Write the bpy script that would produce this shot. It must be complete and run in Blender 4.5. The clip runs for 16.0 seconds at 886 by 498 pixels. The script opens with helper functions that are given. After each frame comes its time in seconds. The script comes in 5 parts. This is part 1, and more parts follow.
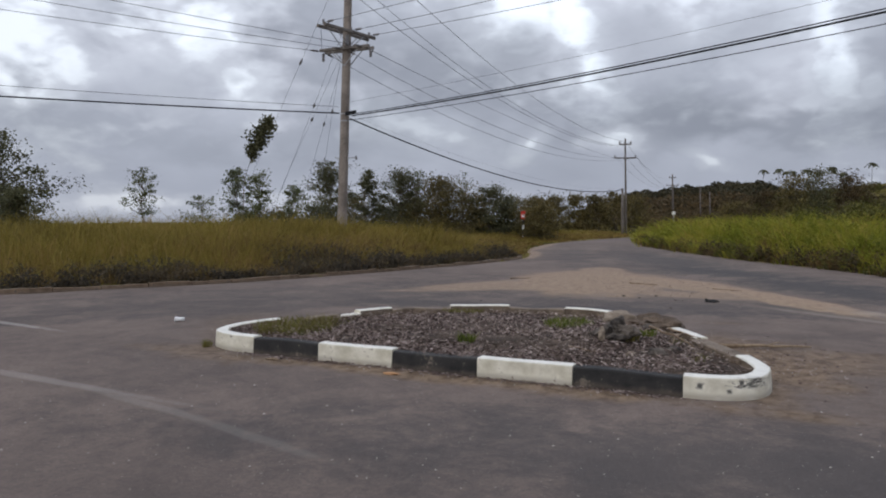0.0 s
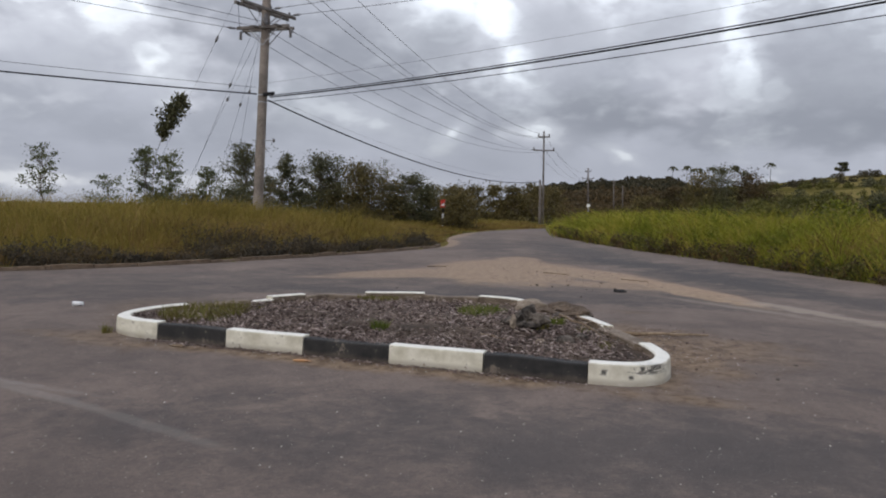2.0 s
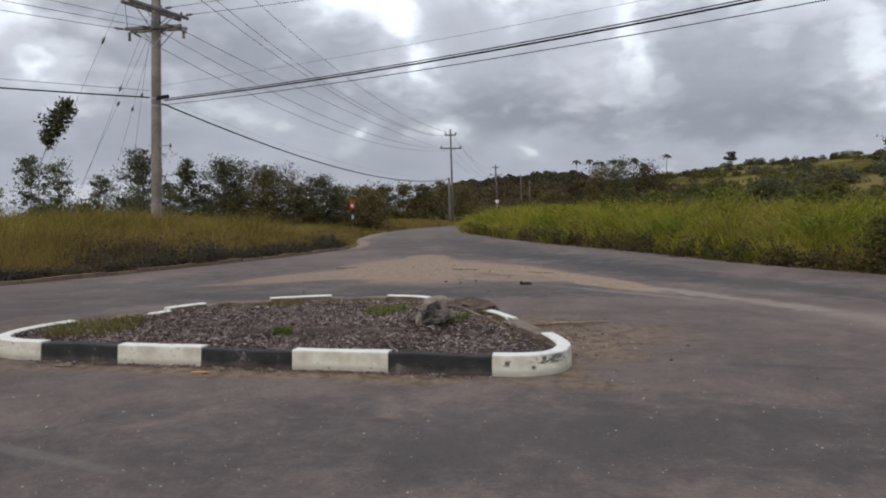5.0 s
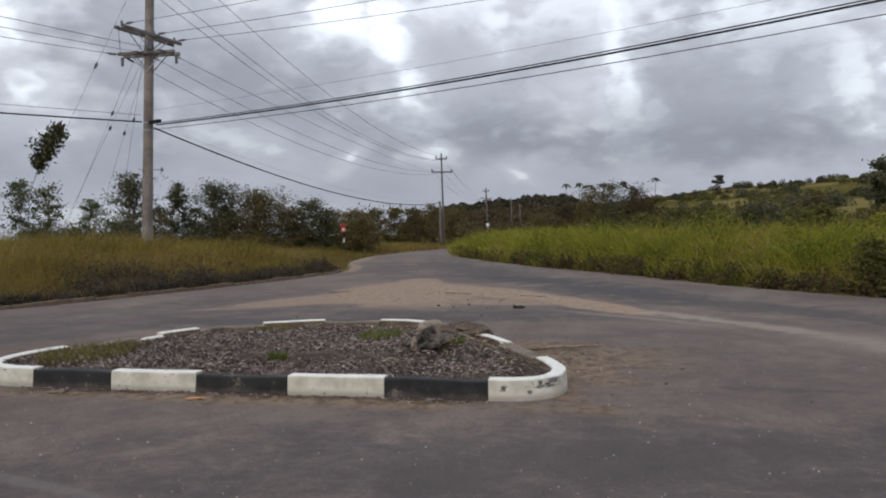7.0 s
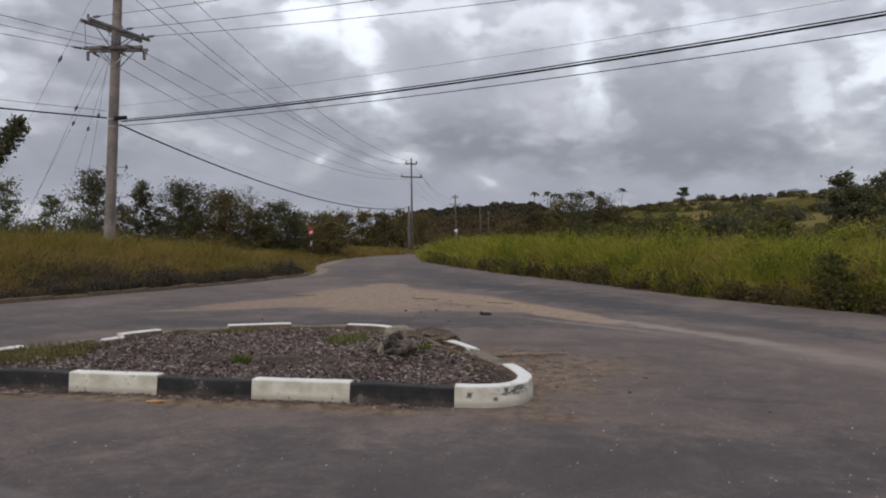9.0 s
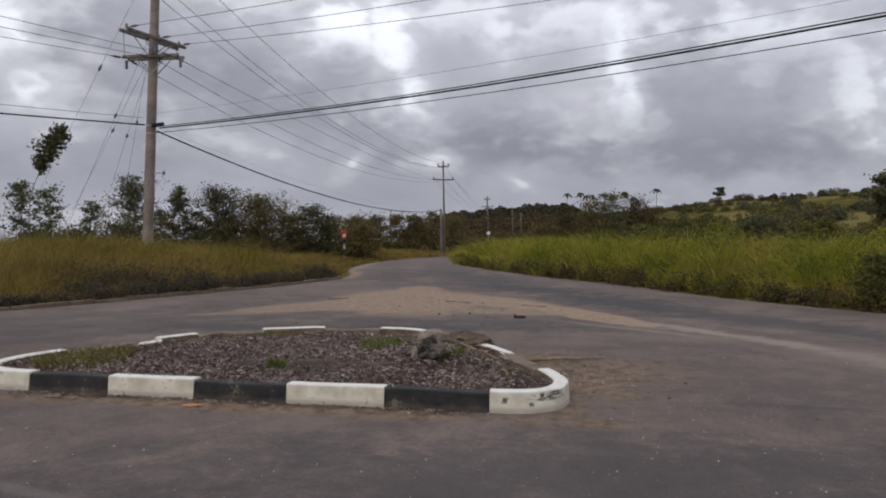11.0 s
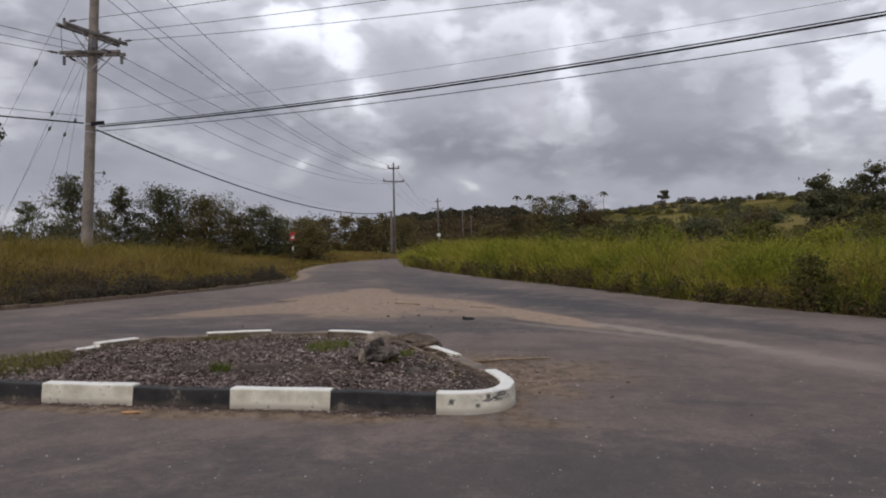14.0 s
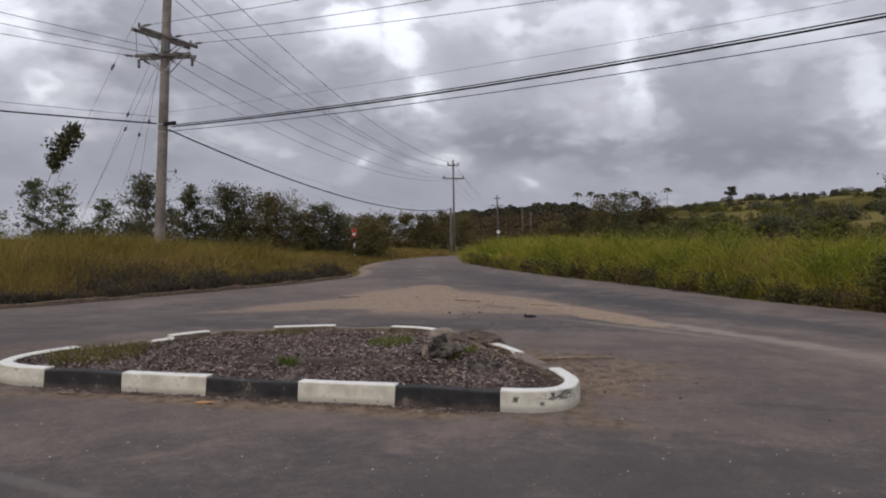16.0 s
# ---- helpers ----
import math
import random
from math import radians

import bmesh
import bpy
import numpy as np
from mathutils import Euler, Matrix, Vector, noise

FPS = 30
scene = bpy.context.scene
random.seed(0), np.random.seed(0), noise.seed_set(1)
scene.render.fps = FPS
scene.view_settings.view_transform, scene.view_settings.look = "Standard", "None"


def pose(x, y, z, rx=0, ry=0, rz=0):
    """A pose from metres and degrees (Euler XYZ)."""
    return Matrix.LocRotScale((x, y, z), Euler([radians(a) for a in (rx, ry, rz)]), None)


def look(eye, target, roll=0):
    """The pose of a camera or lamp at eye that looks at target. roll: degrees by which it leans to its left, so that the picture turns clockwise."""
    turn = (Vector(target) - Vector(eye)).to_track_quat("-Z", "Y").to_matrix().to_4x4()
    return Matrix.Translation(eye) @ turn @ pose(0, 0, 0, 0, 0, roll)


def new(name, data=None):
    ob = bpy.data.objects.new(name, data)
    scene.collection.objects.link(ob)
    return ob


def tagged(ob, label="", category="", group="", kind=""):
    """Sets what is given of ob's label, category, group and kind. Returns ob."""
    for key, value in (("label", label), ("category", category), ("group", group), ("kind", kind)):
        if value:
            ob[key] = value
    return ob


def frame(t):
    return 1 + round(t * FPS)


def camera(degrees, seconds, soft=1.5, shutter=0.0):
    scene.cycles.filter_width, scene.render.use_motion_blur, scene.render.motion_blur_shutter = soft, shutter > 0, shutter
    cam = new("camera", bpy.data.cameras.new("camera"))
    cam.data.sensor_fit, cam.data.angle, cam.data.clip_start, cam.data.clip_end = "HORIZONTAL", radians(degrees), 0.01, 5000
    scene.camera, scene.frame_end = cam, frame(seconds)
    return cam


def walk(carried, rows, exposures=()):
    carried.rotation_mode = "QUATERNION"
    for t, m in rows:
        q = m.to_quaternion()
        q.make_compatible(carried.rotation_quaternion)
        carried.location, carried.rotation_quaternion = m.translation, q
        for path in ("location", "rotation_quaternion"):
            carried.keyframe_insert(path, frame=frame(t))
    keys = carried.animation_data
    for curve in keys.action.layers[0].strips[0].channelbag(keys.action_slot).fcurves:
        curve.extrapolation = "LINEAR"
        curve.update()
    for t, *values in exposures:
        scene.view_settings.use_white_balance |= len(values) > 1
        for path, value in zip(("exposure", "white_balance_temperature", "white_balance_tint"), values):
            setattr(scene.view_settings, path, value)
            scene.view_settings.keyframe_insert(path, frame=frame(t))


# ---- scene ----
cam = camera(64.9, 16.0, soft=2.0)

PATH = [
    (0, (0.161, -0.034, 1.442), (-0.44, 1.872, 1.365), 0.0),
    (0.5, (0.175, -0.003, 1.435), (-0.345, 1.925, 1.336), 0.2),
    (1, (0.174, -0.007, 1.431), (-0.32, 1.929, 1.333), 0.9),
    (1.5, (0.185, -0.002, 1.432), (-0.241, 1.95, 1.337), 1.3),
    (2, (0.208, 0.005, 1.432), (-0.17, 1.966, 1.323), 1.4),
    (2.5, (0.212, 0.034, 1.433), (-0.021, 2.018, 1.337), 0.7),
    (3, (0.246, 0.041, 1.437), (0.081, 2.031, 1.34), 0.6),
    (3.2, (0.238, 0.027, 1.44), (0.075, 2.018, 1.354), 0.6),
    (5.3, (0.328, 0.052, 1.421), (0.219, 2.046, 1.311), -1.5),
    (5.5, (0.33, 0.045, 1.438), (0.339, 2.042, 1.33), -1.4),
    (6, (0.303, 0.017, 1.43), (0.38, 2.012, 1.314), -0.3),
    (6.5, (0.286, 0.014, 1.432), (0.263, 2.012, 1.346), -0.2),
    (7, (0.275, 0.012, 1.439), (0.171, 2.009, 1.396), -0.9),
    (7.5, (0.252, 0.023, 1.437), (0.104, 2.016, 1.382), -2.0),
    (8, (0.266, 0.031, 1.443), (0.138, 2.026, 1.393), -1.8),
    (8.5, (0.308, 0.002, 1.449), (0.406, 1.999, 1.426), 0.4),
    (9, (0.264, 0.01, 1.444), (0.252, 2.009, 1.416), 0.4),
    (9.5, (0.251, 0.083, 1.442), (0.152, 2.08, 1.401), -0.1),
    (9.7, (0.247, 0.066, 1.456), (0.156, 2.064, 1.425), -0.4),
    (12, (0.253, 0.074, 1.451), (0.142, 2.071, 1.43), 0.4),
    (12.5, (0.273, 0.07, 1.454), (0.224, 2.069, 1.43), 0.1),
    (13, (0.263, 0.06, 1.451), (0.212, 2.059, 1.432), -0.5),
    (13.5, (0.285, 0.066, 1.455), (0.251, 2.065, 1.433), -0.3),
    (14, (0.283, 0.065, 1.455), (0.32, 2.065, 1.439), 0.0),
    (14.5, (0.264, 0.075, 1.446), (0.21, 2.074, 1.417), -0.5),
    (15, (0.239, 0.077, 1.454), (0.073, 2.07, 1.413), -0.7),
    (15.5, (0.229, 0.073, 1.449), (0.056, 2.065, 1.406), -0.2),
    (16, (0.235, 0.059, 1.455), (0.103, 2.054, 1.43), 0.2),
]
walk(cam, [(t, look(eye, target, roll)) for t, eye, target, roll in PATH], [(0, 0.02, 6300, 10), (2.5, 0.11, 6500, 10), (6.5, 0.09, 6450, 9), (9, -0.09, 6520, 11), (12, -0.09, 6650, 13), (16, -0.09, 6600, 13)])

from mathutils.geometry import tessellate_polygon

# ---------------------------------------------------------------- world and light
def math_node(nt, op, a, b=None, c=None, clamp=False):
    n = nt.nodes.new("ShaderNodeMath")
    n.operation, n.use_clamp = op, clamp
    for i, v in enumerate((a, b, c)):
        if v is None:
            continue
        if isinstance(v, (int, float)):
            n.inputs[i].default_value = v
        else:
            nt.links.new(v, n.inputs[i])
    return n.outputs[0]


def noise_node(nt, vec, scale, detail=4.0, rough=0.55, distort=0.0):
    n = nt.nodes.new("ShaderNodeTexNoise")
    n.inputs["Scale"].default_value = scale
    n.inputs["Detail"].default_value = detail
    n.inputs["Roughness"].default_value = rough
    n.inputs["Distortion"].default_value = distort
    if vec is not None:
        nt.links.new(vec, n.inputs["Vector"])
    return n


def map_range(nt, value, a, b, lo=0.0, hi=1.0, smooth=True):
    n = nt.nodes.new("ShaderNodeMapRange")
    n.interpolation_type = "SMOOTHSTEP" if smooth else "LINEAR"
    nt.links.new(value, n.inputs["Value"])
    n.inputs["From Min"].default_value, n.inputs["From Max"].default_value = a, b
    n.inputs["To Min"].default_value, n.inputs["To Max"].default_value = lo, hi
    return n.outputs["Result"]


def mix_color(nt, fac, a, b, blend="MIX"):
    n = nt.nodes.new("ShaderNodeMix")
    n.data_type, n.blend_type = "RGBA", blend
    for sock, v in ((n.inputs[0], fac), (n.inputs[6], a), (n.inputs[7], b)):
        if isinstance(v, (int, float)):
            sock.default_value = v
        elif isinstance(v, tuple):
            sock.default_value = (*v, 1.0)
        else:
            nt.links.new(v, sock)
    return n.outputs[2]


def oval(nt, vec, cx, cy, rx, ry, turn, wobble, soft):
    """Mask of an oval stain or cloud gap with a wobbly edge."""
    m = nt.nodes.new("ShaderNodeMapping")
    m.vector_type = "TEXTURE"
    m.inputs["Location"].default_value = (cx, cy, 0)
    m.inputs["Rotation"].default_value = (0, 0, radians(turn))
    m.inputs["Scale"].default_value = (rx, ry, 1e4)
    nt.links.new(vec, m.inputs["Vector"])
    ln = nt.nodes.new("ShaderNodeVectorMath")
    ln.operation = "LENGTH"
    nt.links.new(m.outputs[0], ln.inputs[0])
    r = math_node(nt, "ADD", ln.outputs["Value"], wobble) if wobble is not None else ln.outputs["Value"]
    return map_range(nt, r, 1.0 + soft, 1.0 - soft)


SUN_ELEVATION, SUN_AZIMUTH = 34.0, 205.0     # degrees; azimuth clockwise from +y

world = bpy.data.worlds.new("overcast_sky")
scene.world = world
world.use_nodes = True
nt = world.node_tree
nt.nodes.clear()
w_out = nt.nodes.new("ShaderNodeOutputWorld")
bg = nt.nodes.new("ShaderNodeBackground")
nt.links.new(bg.outputs[0], w_out.inputs[0])
tc = nt.nodes.new("ShaderNodeTexCoord")
direction = tc.outputs["Generated"]
sky = nt.nodes.new("ShaderNodeTexSky")
sky.sky_type, sky.sun_disc = "NISHITA", False
sky.sun_elevation, sky.sun_rotation = radians(SUN_ELEVATION), radians(SUN_AZIMUTH)
sky.air_density, sky.dust_density = 1.0, 3.0
sep = nt.nodes.new("ShaderNodeSeparateXYZ")
nt.links.new(direction, sep.inputs[0])
azim = math_node(nt, "MULTIPLY", math_node(nt, "ARCTAN2", sep.outputs[0], sep.outputs[1]), 57.2958)
elev = math_node(nt, "MULTIPLY", math_node(nt, "ARCSINE", sep.outputs[2]), 57.2958)
flat = nt.nodes.new("ShaderNodeCombineXYZ")
nt.links.new(azim, flat.inputs[0])
nt.links.new(elev, flat.inputs[1])
stretch = nt.nodes.new("ShaderNodeMapping")
stretch.inputs["Scale"].default_value = (1.0, 1.0, 1.9)
nt.links.new(direction, stretch.inputs["Vector"])
billow = noise_node(nt, stretch.outputs[0], 5.0, 3.0, 0.42, 0.1).outputs["Fac"]
wisps = noise_node(nt, stretch.outputs[0], 15.0, 3.0, 0.5, 0.15).outputs["Fac"]
edge = math_node(nt, "MULTIPLY_ADD", math_node(nt, "ADD", math_node(nt, "SUBTRACT", billow, 0.5), math_node(nt, "MULTIPLY", math_node(nt, "SUBTRACT", wisps, 0.5), 0.9)), 3.2, 0.0)

# gaps in the cloud: azimuth, elevation, half width, half height, lean, strength
GAPS = [(-11.2, 16.4, 1.8, 1.9, 25, 0.95), (-7.0, 15.6, 1.3, 2.6, 16, 0.95), (-5.2, 12.2, 1.2, 1.7, 22, 0.9),
        (11.0, 14.4, 0.9, 3.2, 10, 0.75), (12.1, 11.4, 0.8, 1.6, 6, 0.8), (14.0, 9.6, 0.7, 0.6, 32, 0.4), (27.4, 11.4, 0.9, 2.6, 14, 0.6),
        (32.5, 13.0, 2.6, 3.4, 8, 0.85), (1.6, 16.6, 1.6, 1.0, 20, 0.6), (-3.9, 6.4, 0.9, 0.4, 0, 0.5), (3.5, 4.7, 1.0, 0.3, -25, 0.35), (-10.4, 6.4, 0.8, 0.4, 35, 0.5), (-19.8, 7.7, 3.0, 0.6, -14, 0.3),
        (-33.8, 10.7, 0.9, 1.2, -20, 0.9), (-49.6, 12.8, 3.0, 2.8, 0, 0.85),
        (-45.2, 11.4, 1.3, 1.2, 10, 0.8), (-42.0, 14.6, 1.9, 1.6, 0, 0.9), (-37.3, 13.9, 2.2, 1.7, 25, 0.95),
        (-41.5, 1.6, 3.0, 0.5, 0, 0.45), (-27.0, 1.6, 9.0, 0.5, 0, 0.25), (8.0, 16.8, 6.0, 2.4, 0, 0.55),
        (21.5, 15.3, 5.0, 2.2, -10, 0.6), (-17.0, 19.5, 6.0, 1.5, 0, 0.4), (-2.0, 18.5, 4.0, 1.8, 0, 0.5)]
curl = noise_node(nt, stretch.outputs[0], 30.0, 4.0, 0.55, 0.2).outputs["Fac"]
torn = math_node(nt, "ADD", math_node(nt, "MULTIPLY", edge, 0.95), math_node(nt, "MULTIPLY", math_node(nt, "SUBTRACT", curl, 0.5), 1.5))
gap = None
for cx, cy, rx, ry, turn, strength in GAPS:
    core = oval(nt, flat.outputs[0], cx, cy, rx * 1.15, ry * 1.15, turn, torn, 0.75)
    halo = math_node(nt, "MULTIPLY", oval(nt, flat.outputs[0], cx, cy, rx * 2.1, ry * 2.0, turn, torn, 1.0), 0.42)
    one = math_node(nt, "MULTIPLY", math_node(nt, "MAXIMUM", core, halo), strength)
    gap = one if gap is None else math_node(nt, "MAXIMUM", gap, one)
# the same broken cloud goes on overhead and behind
high = map_range(nt, elev, 17.0, 24.0)
behind = map_range(nt, math_node(nt, "ABSOLUTE", azim), 48.0, 58.0)
beyond = math_node(nt, "MAXIMUM", high, behind)
free = math_node(nt, "MULTIPLY", map_range(nt, billow, 0.54, 0.66), beyond)
gap = math_node(nt, "MAXIMUM", gap, math_node(nt, "MULTIPLY", free, 0.8))
heap = noise_node(nt, stretch.outputs[0], 3.4, 3.0, 0.45, 0.2).outputs["Fac"]
body = map_range(nt, math_node(nt, "ADD", math_node(nt, "MULTIPLY", heap, 0.5), math_node(nt, "ADD", math_node(nt, "MULTIPLY", billow, 0.35), math_node(nt, "MULTIPLY", wisps, 0.15))), 0.30, 0.68)
# heaped cloud: light from above put into the colour, billows paler above than below
lower = nt.nodes.new("ShaderNodeVectorMath")
lower.operation = "ADD"
lower.inputs[1].default_value = (0.012, 0.0, 0.075)
nt.links.new(stretch.outputs[0], lower.inputs[0])
puff_here = noise_node(nt, stretch.outputs[0], 5.5, 2.5, 0.45, 0.1).outputs["Fac"]
puff_above = noise_node(nt, lower.outputs[0], 5.5, 2.5, 0.45, 0.1).outputs["Fac"]
relief = math_node(nt, "MULTIPLY", math_node(nt, "SUBTRACT", puff_here, puff_above), 0.75)
relief = math_node(nt, "MULTIPLY", relief, map_range(nt, elev, 3.0, 9.0, 0.15, 1.0))
body = math_node(nt, "ADD", body, relief, clamp=True)
# heavier flat-bottomed cloud bodies
for cx, cy, rx, ry, turn, strength in ((21.0, 6.9, 11.0, 1.9, -2, 1.0), (2.0, 7.4, 9.0, 1.8, 3, 0.95), (12.0, 7.6, 5.0, 1.6, 0, 0.7), (20.0, 11.0, 4.5, 3.5, 0, 0.35), (3.0, 12.5, 5.0, 2.5, 0, 0.4),
                                       (-10.0, 11.8, 3.4, 2.6, 0, 0.5), (-27.0, 8.5, 5.0, 2.2, 0, 0.3), (-41.0, 7.0, 8.0, 2.5, 0, 0.35), (-16.0, 12.5, 4.0, 2.0, 0, 0.4)):
    shade = math_node(nt, "MULTIPLY", oval(nt, flat.outputs[0], cx, cy, rx, ry, turn, edge, 0.8), strength)
    body = math_node(nt, "MULTIPLY", body, math_node(nt, "SUBTRACT", 1.0, shade))
cloud = mix_color(nt, body, (0.272, 0.293, 0.345), (0.468, 0.494, 0.568))
low = map_range(nt, elev, 0.0, 6.5, 0.85, 0.0)
cloud = mix_color(nt, low, cloud, (0.372, 0.393, 0.462))
# thinner cloud round the gaps lets light through
thin = None
for cx, cy, rx, ry, turn, strength in ((2.0, 17.0, 15.0, 3.0, 0, 0.6), (9.0, 13.0, 4.0, 4.0, 0, 0.65), (-8.0, 14.5, 5.0, 3.6, 0, 0.5), (29.0, 12.0, 4.0, 3.5, 0, 0.4),
                                       (-40.0, 13.0, 10.0, 3.6, 0, 0.75), (-33.8, 10.6, 3.0, 2.4, 0, 0.4), (-4.0, 6.2, 3.0, 1.2, 0, 0.35)):
    one = math_node(nt, "MULTIPLY", oval(nt, flat.outputs[0], cx, cy, rx, ry, turn, edge, 0.9), strength)
    thin = one if thin is None else math_node(nt, "MAXIMUM", thin, one)
cloud = mix_color(nt, thin, cloud, (0.60, 0.62, 0.70))
lit = mix_color(nt, 0.05, (0.95, 0.97, 1.0), sky.outputs[0])
color = mix_color(nt, gap, cloud, lit)
# heaped cloud in front of the gaps
front = None
for cx, cy, rx, ry, turn, strength in ((-2.2, 13.4, 2.6, 2.9, 0, 0.85), (6.2, 14.6, 2.8, 2.2, 10, 0.7), (17.4, 10.6, 4.6, 3.2, 0, 0.6), (-11.4, 13.2, 2.4, 1.5, 0, 0.8),
                                       (-39.0, 10.4, 4.2, 2.0, 0, 0.7), (22.0, 12.6, 4.0, 2.4, 0, 0.5), (-16.5, 13.0, 3.0, 3.0, 0, 0.5)):
    one = math_node(nt, "MULTIPLY", oval(nt, flat.outputs[0], cx, cy, rx, ry, turn, edge, 0.8), strength)
    front = one if front is None else math_node(nt, "MAXIMUM", front, one)
color = mix_color(nt, front, color, mix_color(nt, body, (0.318, 0.34, 0.396), (0.465, 0.49, 0.562)))
nt.links.new(color, bg.inputs["Color"])
# an overcast sky is brighter towards the zenith
nt.links.new(map_range(nt, sep.outputs[2], 0.25, 1.0, 1.0, 2.12, False), bg.inputs["Strength"])

sun = new("sun", bpy.data.lights.new("sun", "SUN"))
sun.data.energy, sun.data.angle, sun.data.color = 0.7, radians(14), (1.0, 0.95, 0.88)
a, e = radians(SUN_AZIMUTH), radians(SUN_ELEVATION)
sun.matrix_world = look((80 * math.sin(a) * math.cos(e), 80 * math.cos(a) * math.cos(e), 80 * math.sin(e)), (0, 0, 0))


# ---------------------------------------------------------------- materials
def material(name, rough=0.8, spec=0.3):
    m = bpy.data.materials.new(name)
    m.use_nodes = True
    t = m.node_tree
    bsdf = t.nodes["Principled BSDF"]
    bsdf.inputs["Roughness"].default_value = rough
    bsdf.inputs["Specular IOR Level"].default_value = spec
    geo = t.nodes.new("ShaderNodeNewGeometry")
    return m, t, bsdf, geo


def bump(t, bsdf, height, strength, distance):
    b = t.nodes.new("ShaderNodeBump")
    b.inputs["Strength"].default_value, b.inputs["Distance"].default_value = strength, distance
    t.links.new(height, b.inputs["Height"])
    t.links.new(b.outputs[0], bsdf.inputs["Normal"])


def rough_stuff(name, dark, light, scale, grain, rough=0.85, relief=0.01, strength=0.6, spec=0.3):
    """Plain weathered surface: two colours by a broad noise, finer grain over it."""
    m, t, bsdf, geo = material(name, rough, spec)
    broad = noise_node(t, geo.outputs["Position"], scale, 5, 0.6).outputs["Fac"]
    fine = noise_node(t, geo.outputs["Position"], grain, 4, 0.65).outputs["Fac"]
    mixed = math_node(t, "ADD", math_node(t, "MULTIPLY", broad, 0.6), math_node(t, "MULTIPLY", fine, 0.4))
    c = mix_color(t, map_range(t, mixed, 0.36, 0.64), dark, light)
    t.links.new(c, bsdf.inputs["Base Color"])
    bump(t, bsdf, fine, strength, relief)
    return m


def foliage(name, colors, patch_scale=0.25, see_through=0.3, rough=0.65, spread=0.6):
    """Leaves or blades: colour varies from one leaf to the next and in broad patches."""
    m, t, bsdf, geo = material(name, rough, 0.15)
    broad = noise_node(t, geo.outputs["Position"], patch_scale, 3, 0.55).outputs["Fac"]
    wide = map_range(t, broad, 0.3, 0.7)
    rnd = geo.outputs["Random Per Island"]
    f = math_node(t, "ADD", math_node(t, "MULTIPLY", wide, 1 - spread), math_node(t, "MULTIPLY", rnd, spread))
    ramp = t.nodes.new("ShaderNodeValToRGB")
    t.links.new(f, ramp.inputs[0])
    els = ramp.color_ramp.elements
    while len(els) < len(colors):
        els.new(0.5)
    for i, c in enumerate(colors):
        els[i].position = 0.12 + 0.76 * i / (len(colors) - 1)
        els[i].color = (*c, 1)
    t.links.new(ramp.outputs[0], bsdf.inputs["Base Color"])
    tr = t.nodes.new("ShaderNodeBsdfTranslucent")
    t.links.new(ramp.outputs[0], tr.inputs["Color"])
    mx = t.nodes.new("ShaderNodeMixShader")
    mx.inputs[0].default_value = see_through
    t.links.new(bsdf.outputs[0], mx.inputs[1])
    t.links.new(tr.outputs[0], mx.inputs[2])
    t.links.new(mx.outputs[0], t.nodes["Material Output"].inputs["Surface"])
    return m


